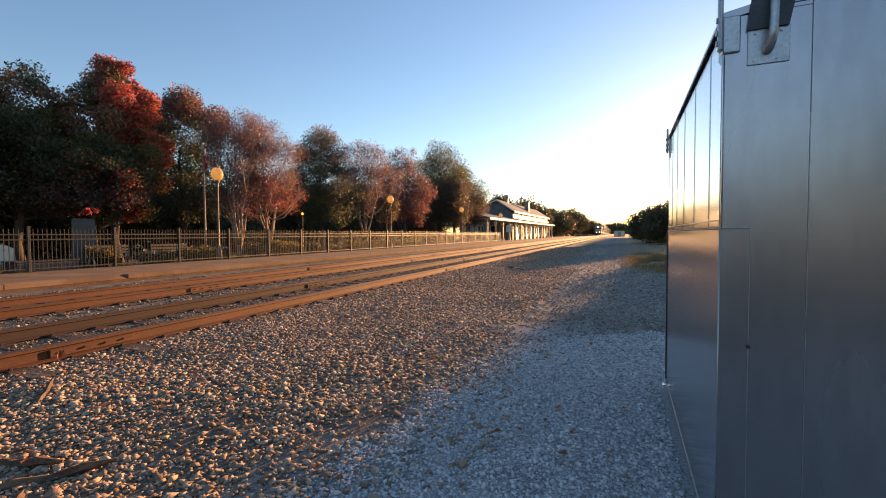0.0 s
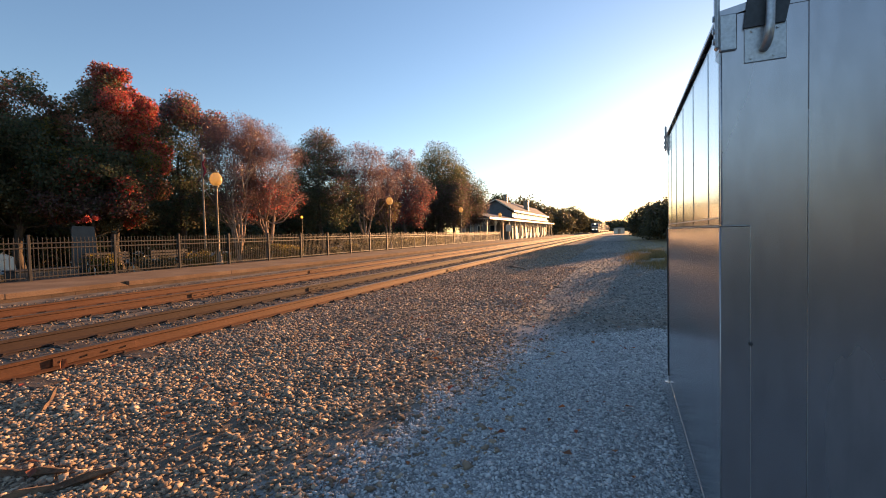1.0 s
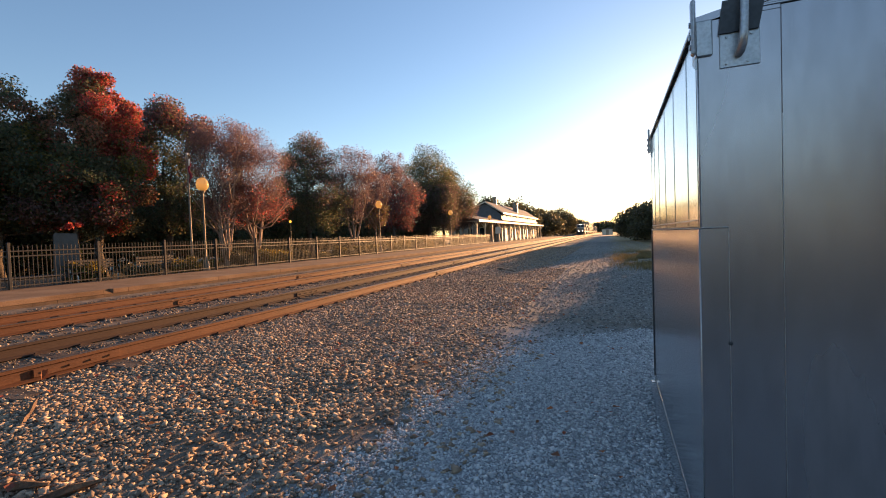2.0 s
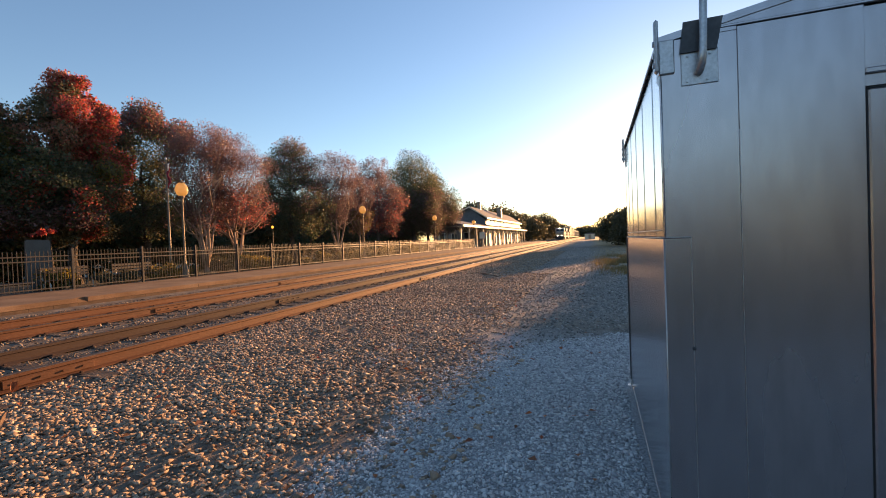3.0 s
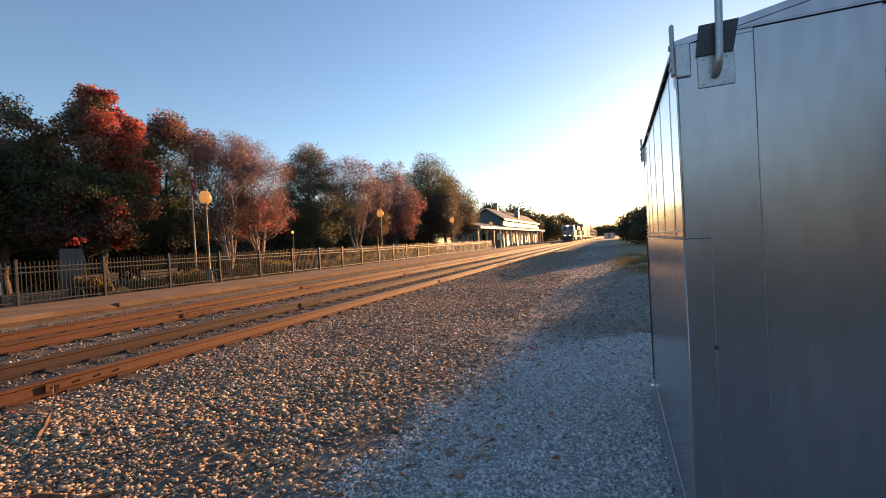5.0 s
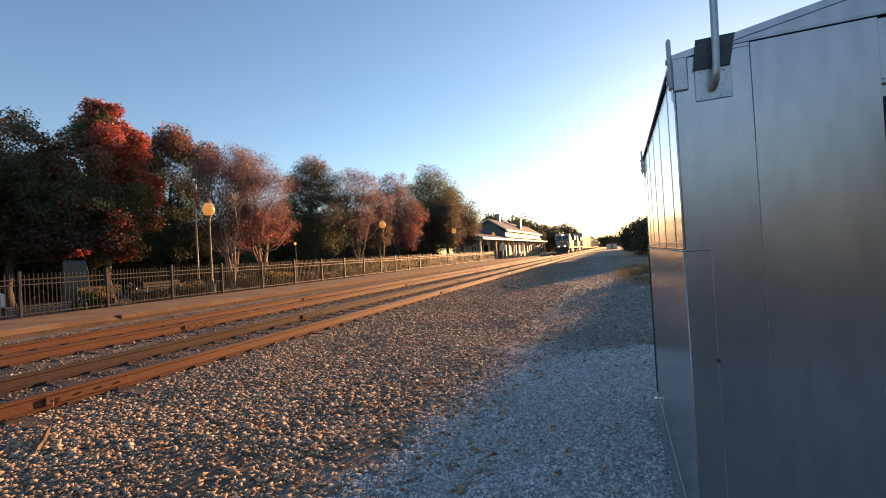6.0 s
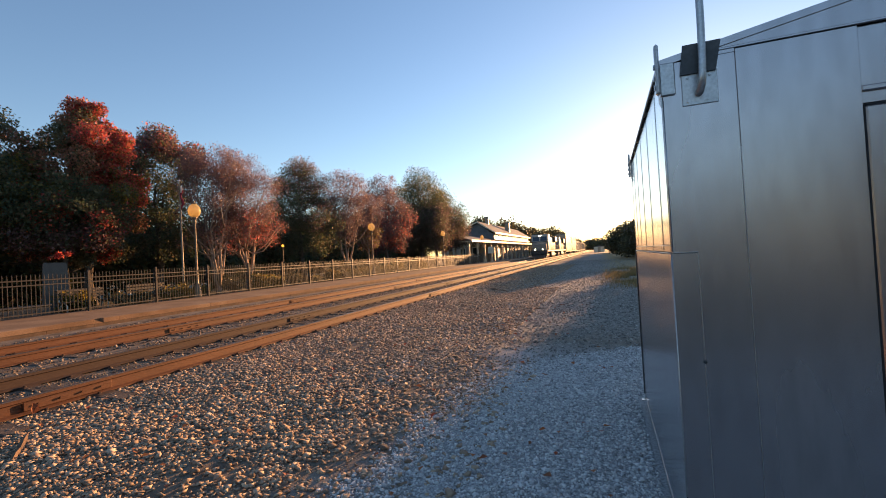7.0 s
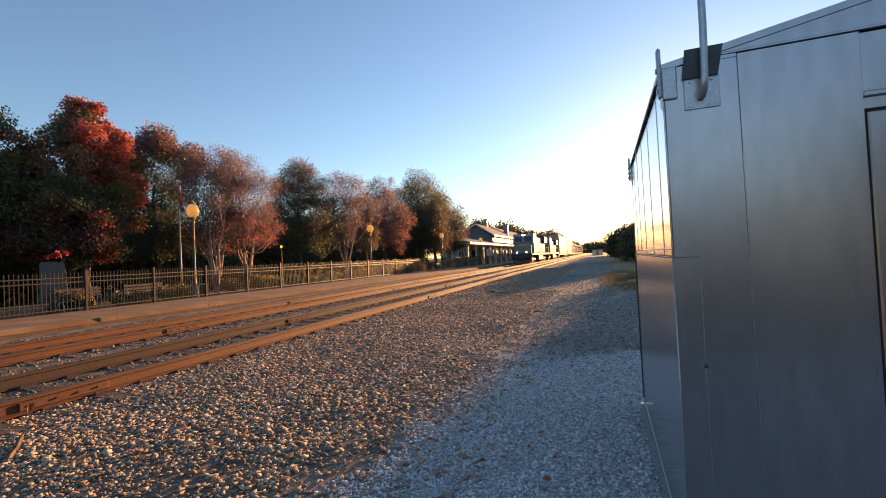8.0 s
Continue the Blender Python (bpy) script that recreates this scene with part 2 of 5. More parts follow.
# ---- mesh tools ----
class Build:
    """Collects faces of one mesh."""

    def __init__(self):
        self.v, self.f = [], []

    def add(self, verts, faces):
        k = len(self.v)
        self.v += [tuple(p) for p in verts]
        self.f += [tuple(i + k for i in f) for f in faces]
        return self

    def box(self, x0, x1, y0, y1, z0, z1, ch=0.0):
        """A box with chamfered edges."""
        if ch <= 0:
            ch = 0.0005
        ch = min(ch, 0.45 * min(abs(x1 - x0), abs(y1 - y0), abs(z1 - z0)))
        lo, hi = (x0, y0, z0), (x1, y1, z1)
        c = Vector(((x0 + x1) / 2, (y0 + y1) / 2, (z0 + z1) / 2))
        verts, ix = [], {}
        for s in [(a, b, d) for a in (0, 1) for b in (0, 1) for d in (0, 1)]:
            for ax in range(3):
                p = [hi[i] if s[i] else lo[i] for i in range(3)]
                for i in range(3):
                    if i != ax:
                        p[i] += -ch if s[i] else ch
                ix[(s, ax)] = len(verts)
                verts.append(Vector(p))
        faces = []
        for ax in range(3):
            o = [i for i in range(3) if i != ax]
            for side in (0, 1):
                q = []
                for a, b in ((0, 0), (0, 1), (1, 1), (1, 0)):
                    s = [0, 0, 0]
                    s[ax], s[o[0]], s[o[1]] = side, a, b
                    q.append(ix[(tuple(s), ax)])
                faces.append(q)
            for a in (0, 1):
                for b in (0, 1):
                    s0, s1 = [0, 0, 0], [0, 0, 0]
                    s0[ax], s1[ax] = 0, 1
                    for s in (s0, s1):
                        s[o[0]], s[o[1]] = a, b
                    faces.append([ix[(tuple(s0), o[0])], ix[(tuple(s1), o[0])], ix[(tuple(s1), o[1])], ix[(tuple(s0), o[1])]])
        for s in [(a, b, d) for a in (0, 1) for b in (0, 1) for d in (0, 1)]:
            faces.append([ix[(s, 0)], ix[(s, 1)], ix[(s, 2)]])
        out = []
        for f in faces:
            n = (verts[f[1]] - verts[f[0]]).cross(verts[f[2]] - verts[f[0]])
            mid = sum((verts[i] for i in f), Vector()) / len(f)
            out.append(f if n.dot(mid - c) > 0 else f[::-1])
        return self.add(verts, out)

    def tube(self, points, radii, n=8, caps=True):
        """A round bar along points."""
        pts = [Vector(p) for p in points]
        if isinstance(radii, (int, float)):
            radii = [radii] * len(pts)
        verts, faces = [], []
        side = None
        for i, p in enumerate(pts):
            d = (pts[min(i + 1, len(pts) - 1)] - pts[max(i - 1, 0)]).normalized()
            if side is None:
                side = d.cross(Vector((0, 0, 1)) if abs(d.z) < 0.9 else Vector((1, 0, 0))).normalized()
            else:
                side = (side - d * side.dot(d)).normalized()
            up = d.cross(side)
            for k in range(n):
                a = 2 * math.pi * k / n
                verts.append(p + (side * math.cos(a) + up * math.sin(a)) * radii[i])
        for i in range(len(pts) - 1):
            for k in range(n):
                k2 = (k + 1) % n
                faces.append((i * n + k, i * n + k2, (i + 1) * n + k2, (i + 1) * n + k))
        if caps:
            faces.append(tuple(range(n))[::-1])
            faces.append(tuple((len(pts) - 1) * n + k for k in range(n)))
        return self.add(verts, faces)

    def turned(self, centre, profile, n=16):
        """A turned body; profile: (radius, height) from below to above."""
        cx, cy, cz = centre
        verts, faces = [], []
        for r, z in profile:
            for k in range(n):
                a = 2 * math.pi * k / n
                verts.append((cx + max(r, 0.0005) * math.cos(a), cy + max(r, 0.0005) * math.sin(a), cz + z))
        m = len(profile)
        for i in range(m - 1):
            for k in range(n):
                k2 = (k + 1) % n
                faces.append((i * n + k, i * n + k2, (i + 1) * n + k2, (i + 1) * n + k))
        faces.append(tuple(range(n))[::-1])
        faces.append(tuple((m - 1) * n + k for k in range(n)))
        return self.add(verts, faces)

    def prism(self, outline, axis, a, b):
        """An outline of 2D points (counter-clockwise in the two axes that follow `axis`), drawn out from a to b along it."""
        n = len(outline)
        o = [(axis + 1) % 3, (axis + 2) % 3]
        verts = []
        for w in (a, b):
            for u, v in outline:
                p = [0, 0, 0]
                p[axis], p[o[0]], p[o[1]] = w, u, v
                verts.append(p)
        faces = [tuple(range(n))[::-1], tuple(range(n, 2 * n))]
        faces += [(i, (i + 1) % n, n + (i + 1) % n, n + i) for i in range(n)]
        return self.add(verts, faces)


def mesh_of(name, b, material, smooth=False):
    me = bpy.data.meshes.new(name)
    me.from_pydata(b.v, [], b.f)
    me.materials.append(M[material])
    if smooth:
        me.polygons.foreach_set("use_smooth", [True] * len(me.polygons))
    me.update()
    return me


def part(name, b, material, parent=None, label="", smooth=False):
    me = b if isinstance(b, bpy.types.Mesh) else mesh_of(name, b, material, smooth)
    ob = new(name, me)
    if parent is not None:
        ob.parent = parent
    return tagged(ob, label)


def thing(name, label, category, group="", at=(0, 0, 0), turn=0, kind=""):
    ob = new(name)
    ob.empty_display_size = 0.2
    ob.matrix_basis = pose(*at, 0, 0, turn)
    return tagged(ob, label, category, group, kind)


def scatter(name, material, base_v, base_f, pos, size, rng, label, squash=0.6, category="gravel"):
    """Many small stones in one mesh."""
    n = len(pos)
    bv = np.array(base_v)
    q = rng.normal(size=(n, 4))
    q /= np.linalg.norm(q, axis=1)[:, None]
    w, x, y, z = q.T
    R = np.stack([1 - 2 * (y * y + z * z), 2 * (x * y - w * z), 2 * (x * z + w * y), 2 * (x * y + w * z), 1 - 2 * (x * x + z * z), 2 * (y * z - w * x),
                  2 * (x * z - w * y), 2 * (y * z + w * x), 1 - 2 * (x * x + y * y)], 1).reshape(n, 3, 3)
    ax = rng.uniform(0.4, 1.5, (n, 1, 3))
    v = bv[None] * ax * rng.uniform(0.5, 1.25, (n, len(bv), 1))
    v = np.einsum("nij,nkj->nki", R, v) * size[:, None, None]
    v[:, :, 2] *= squash
    v += pos[:, None, :]
    bf = np.array(base_f)
    f = (bf[None] + (np.arange(n) * len(bv))[:, None, None]).reshape(-1, bf.shape[1])
    me = bpy.data.meshes.new(name)
    me.vertices.add(n * len(bv))
    me.vertices.foreach_set("co", v.reshape(-1))
    k = bf.shape[1]
    me.loops.add(len(f) * k)
    me.loops.foreach_set("vertex_index", f.reshape(-1))
    me.polygons.add(len(f))
    me.polygons.foreach_set("loop_start", np.arange(len(f)) * k)
    me.materials.append(M[material])
    me.update(calc_edges=True)
    me.validate()
    ob = new(name, me)
    return tagged(ob, label, category, "", "stuff")


CUBE = ([(a * 0.72, b * 0.72, c * 0.72) for a in (-1, 1) for b in (-1, 1) for c in (-1, 1)], [(0, 1, 3, 2), (4, 6, 7, 5), (0, 4, 5, 1), (2, 3, 7, 6), (0, 2, 6, 4), (1, 5, 7, 3)])
OCTA = ([(1, 0, 0), (-1, 0, 0), (0, 1, 0), (0, -1, 0), (0, 0, 1), (0, 0, -1)], [(0, 2, 4), (2, 1, 4), (1, 3, 4), (3, 0, 4), (2, 0, 5), (1, 2, 5), (3, 1, 5), (0, 3, 5)])

RAIL_Z = 0.2
TRACKS = (-7.5, -11.15)
GAUGE = 1.505
PLAT_X, PLAT_Z, FENCE_X = -13.6, 0.33, -17.05
Y_END = 470


# ---- ground ----
def ground_height(x, y):
    """Gentle unevenness of the yard, level by the tracks and round the hut."""
    w = max(0, min(1, (x + 6.4) / 0.8)) * max(0, min(1, (3 - x) / 1.5)) * max(0, min(1, (22 - y) / 4)) * max(0, min(1, (y + 6) / 2))
    near = max(0, min(1, (-0.7 - x) / 0.8, 1), (1.9 - y) / 0.8, (y - 5.2) / 0.8)
    w *= 0.15 + 0.85 * min(1, near)
    return w * (0.035 * noise.noise((x * 0.5, y * 0.5, 0)) + 0.014 * noise.noise((x * 1.9, y * 1.9, 3)))


def build_ground():
    xs = np.unique(np.concatenate([[-2500, -900, -300, -120, -60, -40], np.arange(-26, -7, 2.0), np.arange(-7, 3.01, 0.25), [6, 12, 30, 80, 300, 900, 2500]]))
    ys = np.unique(np.concatenate([[-2500, -600, -120, -40, -15], np.arange(-6, 22, 0.25), np.arange(22, 60, 2.0), np.arange(60, 200, 20.0), [300, 500, 900, 2500]]))
    b = Build()
    verts = []
    for y in ys:
        for x in xs:
            verts.append((x, y, ground_height(x, y)))
    nx = len(xs)
    faces = [(j * nx + i, j * nx + i + 1, (j + 1) * nx + i + 1, (j + 1) * nx + i) for j in range(len(ys) - 1) for i in range(nx - 1)]
    b.add(verts, faces)
    ob = part("ground", b, "ground", None, "", True)
    tagged(ob, "grey gravel and ballast ground with dry grass beyond", "ground", "", "structure")


def build_stones():
    rng = np.random.default_rng(5)

    def field(n, x0, x1, y0, y1, smin, smax, zz=0.0, ragged=0.0, patchy=True):
        p = np.stack([rng.uniform(x0, x1, n), rng.uniform(y0, y1, n), np.full(n, zz)], 1)
        p[:, 0] += rng.normal(0, 1, n) * ragged + ragged * 2 * np.sin(p[:, 1] * 1.7)
        s = smin + (smax - smin) * rng.beta(1.3, 3.0, n)
        keep = np.array([noise.noise((a * 1.1, c * 1.1, 2.5)) + 0.5 * noise.noise((a * 3.1, c * 3.1, 5.5)) for a, c, _ in p]) > rng.uniform(-1.1, -0.3, n)
        if patchy:
            p, s = p[keep], s[keep]
        p[:, 2] += s * 0.25 + np.array([ground_height(a, c) for a, c, _ in p])
        return p, s

    sets = [field(42500, -6.69, -2.9, -1.5, 7, 0.009, 0.036), field(7000, -3.0, -2.4, -1.5, 7.5, 0.009, 0.034, 0, 0.16), field(26000, -6.62, -2.4, 7, 18, 0.012, 0.042), field(9000, -6.6, -3.2, 18, 45, 0.02, 0.055),
            field(900, -2.6, -1.6, 0.6, 6, 0.012, 0.035)]
    p = np.concatenate([a for a, _ in sets])
    s = np.concatenate([c for _, c in sets])
    grit, gs = field(26000, -6.6, -2.2, -1.0, 9, 0.004, 0.013)
    scatter("ballast_grit", "stone", *OCTA, grit, gs, rng, "fine brown grit and stone chips between the ballast stones")
    scatter("ballast_stones", "stone", *CUBE, p, s, rng, "loose grey-brown ballast stones beside the track")
    p, s = field(9000, -11.8, -10.5, 0, 45, 0.016, 0.036, 0.005)
    scatter("rusty_ballast", "rust_stone", *OCTA, p, s, rng, "rust-stained ballast between the rails of the far track")
    sets = [field(11000, -8.15, -6.85, 0, 34, 0.012, 0.036, 0.008), field(7500, -10.25, -8.4, 0, 40, 0.018, 0.045, 0.01), field(4000, -12.7, -12.05, 0, 45, 0.018, 0.045, 0.01), field(7000, -13.56, -12.7, 0, 45, 0.018, 0.042, 0.085)]
    p = np.concatenate([a for a, _ in sets])
    s = np.concatenate([c for _, c in sets])
    scatter("track_ballast", "dirty_stone", *OCTA, p, s, rng, "grey ballast stones between the rails and ties")
    def pad(*a):
        return field(*a, patchy=False)

    def lot_edge(y):
        """Where the pale gravel ends: straight beside the hut, then round behind it."""
        return -2.42 + 2.1 * np.clip((y - 4.2) / 2.9, 0, 1) ** 2 + 60 * np.clip((y - 7.0) / 8, 0, 1)

    sets = [pad(47500, -2.6, -0.52, -1.0, 4.72, 0.005, 0.02), pad(26000, -2.6, 0.6, 4.7, 7.7, 0.007, 0.023), pad(6000, -0.46, 2.6, -1.5, 2.18, 0.008, 0.028)]
    p = np.concatenate([a for a, _ in sets])
    s = np.concatenate([c for _, c in sets])
    rag = np.array([0.3 * noise.noise((a * 1.3, c * 1.3, 9)) + 0.16 * noise.noise((a * 4, c * 4, 4)) for a, c, _ in p]) + rng.normal(0, 0.09, len(p))
    keep = p[:, 0] + rag > lot_edge(p[:, 1])
    p, s = p[keep], s[keep]
    sets = [pad(22000, -3.6, 2.0, 4.65, 16, 0.008, 0.03), pad(8000, -4.5, 2.0, 16, 30, 0.012, 0.04), pad(4500, -4.5, 2.5, 28, 60, 0.016, 0.05)]
    yp = np.concatenate([a for a, _ in sets])
    ys = np.concatenate([c for _, c in sets])
    keep = yp[:, 0] < lot_edge(yp[:, 1]) + 0.15 * rng.normal(0, 1, len(yp))
    scatter("yard_gravel", "yard_stone", *CUBE, yp[keep], ys[keep], rng, "dull grey-brown loose gravel and dirt of the yard")
    scatter("pale_gravel", "pebble", *CUBE, p, s, rng, "pale crushed gravel of the yard")


# ---- tracks ----
def rail_outline(x):
    """Section of a rail without its running surface, foot at 0.02."""
    h = [(-0.07, 0.02), (0.07, 0.02), (0.07, 0.032), (0.014, 0.05), (0.012, 0.145), (0.037, 0.158), (0.037, 0.19), (-0.037, 0.19), (-0.037, 0.158), (-0.012, 0.145), (-0.014, 0.05), (-0.07, 0.032)]
    return [(z, x + u) for u, z in h][::-1]


def build_track(cx, materials):
    track = thing("railway_track", "rusty steel railway track on dark wooden ties in ballast", "track", "railway tracks", (cx, 0, 0), 0, "structure")
    for s, m in zip((-1, 1), materials):
        x = s * GAUGE / 2
        b = Build()
        # outline lies in (z, x), drawn along y
        b.prism(rail_outline(x), 1, -25, Y_END)
        rail = part("rail", b, m, track)
        b = Build()
        b.box(x - 0.034, x + 0.034, -25, Y_END, 0.19, RAIL_Z, 0.006)
        part("rail_head", b, "polished", rail, "worn running surface")
        for y in np.arange((-8.5 if cx > -10 else -4) + (6.1 if s < 0 else 0), 60, 11.9):
            b = Build()
            for o in (-1, 1):
                b.box(x + o * 0.026 - 0.012, x + o * 0.026 + 0.012, y - 0.45, y + 0.45, 0.05, 0.142, 0.006)
                for k in (-0.32, -0.11, 0.11, 0.32):
                    b.tube([(x + o * 0.034, y + k, 0.1), (x + o * 0.056, y + k, 0.1)], 0.012, 6)
            part("joint_bar", b, m, rail, "bolted joint bar")
    tie_b = Build().box(-1.3, 1.3, -0.115, 0.115, -0.15, 0.02, 0.012)
    plate = Build()
    for s in (-1, 1):
        x = s * GAUGE / 2
        plate.box(x - 0.15, x + 0.15, -0.09, 0.09, 0.018, 0.028, 0.003)
        for dx, dy in ((-0.085, 0.05), (0.085, -0.05)):
            plate.box(x + dx - 0.016, x + dx + 0.016, dy - 0.014, dy + 0.014, 0.02, 0.05, 0.005)
    tie_me, plate_me = mesh_of("tie", tie_b, "tie"), mesh_of("tie_plate", plate, "rust_dark")
    r = random.Random(int(-cx * 10))
    y = -6.0
    rest = Build()
    count = 0
    while y < 200:
        turn, dx = r.uniform(-1.2, 1.2), r.uniform(-0.06, 0.06)
        if count < 150:
            tie = part("tie", tie_me, "tie", track)
            tie.matrix_basis = pose(dx, y, r.uniform(-0.012, 0), 0, 0, turn)
            if y < 45:
                pl = part("tie_plate", plate_me, "rust_dark", tie)
                pl.matrix_basis = pose(-dx, 0, 0, 0, 0, -turn)
        else:
            rest.box(dx - 1.3, dx + 1.3, y - 0.115, y + 0.115, -0.15, 0.018, 0.012)
        y += 0.54
        count += 1
    tagged(part("far_ties", rest, "tie", track), kind="stuff")


# ---- platform and fence ----
def build_platform():
    pl = thing("platform", "weathered concrete station platform with a worn edge", "platform", "", (0, 0, 0), 0, "structure")
    y = -20.0
    r = random.Random(4)
    while y < 128:
        w = 9.15
        part("slab", Build().box(-17.45, PLAT_X - 0.14, y, y + w - 0.002, -0.1, PLAT_Z + r.uniform(-0.004, 0.002), 0.004), "concrete", pl)
        y += w
    # a coping of cast blocks along the edge, worn and dirty on the face; one block has lost its corner
    y = -19.0
    while y < 128:
        w = 3.05
        x1 = PLAT_X + r.uniform(-0.003, 0.003)
        z1 = PLAT_Z - r.uniform(0.001, 0.004)
        if y <= 7.85 < y + w:
            for ka, kb in ((y, 7.8), (8.04, y + w)):
                part("coping_block", Build().box(PLAT_X - 0.139, x1, ka, kb - 0.001, 0.2, z1, 0.008), "concrete", pl)
            b = Build().prism([(7.8, 0.2), (8.037, 0.2), (7.8, z1 - 0.01)], 0, x1 - 0.13, x1 - 0.004)
            part("broken_edge", b, "concrete", pl, "pale broken corner of the platform edge")
        else:
            part("coping_block", Build().box(PLAT_X - 0.139, x1, y, y + w - 0.001, 0.2, z1, 0.008), "concrete", pl)
        y += w
    b = Build()
    y = -19.0
    while y < 128:
        w = r.uniform(0.5, 1.1) if y < 50 else 9.0
        b.box(PLAT_X - 0.139, PLAT_X - r.uniform(0.008, 0.016), y, y + w - 0.002, -0.1, 0.1985, 0.004)
        y += w
    part("platform_face", b, "concrete_face", pl, "dirt-stained rough face under the coping")
    b = Build().prism([(-0.02, -12.35), (-0.02, PLAT_X + 0.02), (0.12, PLAT_X + 0.02), (0.11, -13.3), (0.03, -12.6)][::-1], 1, -20, 90)
    tagged(part("ballast_shoulder", b, "ground", None), "bank of packed ballast against the platform face", "ballast", "", "structure")
    b = Build()
    for k in range(10):
        b.box(-30, -17.46, -20 + k * 14, -6 + k * 14, -0.1, 0.12, 0.02)
    part("garden_bed", b, "ground", pl)


def build_fence():
    fence = thing("fence", "dark steel picket fence with square posts along the platform", "fence", "", (FENCE_X, 0, PLAT_Z), 0)
    post_me = mesh_of("post", Build().box(-0.035, 0.035, -0.035, 0.035, -0.02, 1.34, 0.006).box(-0.042, 0.042, -0.042, 0.042, 1.335, 1.375, 0.012), "fence")
    picket = Build().box(-0.009, 0.009, -0.009, 0.009, 0.05, 1.26, 0.002)
    picket.add([(-0.01, -0.01, 1.26), (0.01, -0.01, 1.26), (0.01, 0.01, 1.26), (-0.01, 0.01, 1.26), (0, 0, 1.31)], [(0, 1, 4), (1, 2, 4), (2, 3, 4), (3, 0, 4)])
    picket_me = mesh_of("picket", picket, "fence")
    rail_me = mesh_of("fence_rail", Build().box(-0.016, 0.016, 0.036, 2.324, -0.018, 0.018, 0.004), "fence")
    rest = Build()
    y0 = 9.76 - 2.36 * 4
    for k in range(27):
        y = y0 + k * 2.36
        ob = part("post", post_me, "fence", fence)
        ob.matrix_basis = pose(0, y, 0)
        if k == 26:
            break
        for z in (0.1, 0.97, 1.12):
            ob = part("fence_rail", rail_me, "fence", fence)
            ob.matrix_basis = pose(0, y, z)
        for i in range(1, 21):
            yy = y + 2.36 * i / 21
            if 2 <= k < 16:
                ob = part("picket", picket_me, "fence", fence)
                ob.matrix_basis = pose(0, yy, 0)
            else:
                rest.box(-0.01, 0.01, yy - 0.01, yy + 0.01, 0.05, 1.29, 0.002)
    tagged(part("picket_run", rest, "fence", fence), kind="stuff")


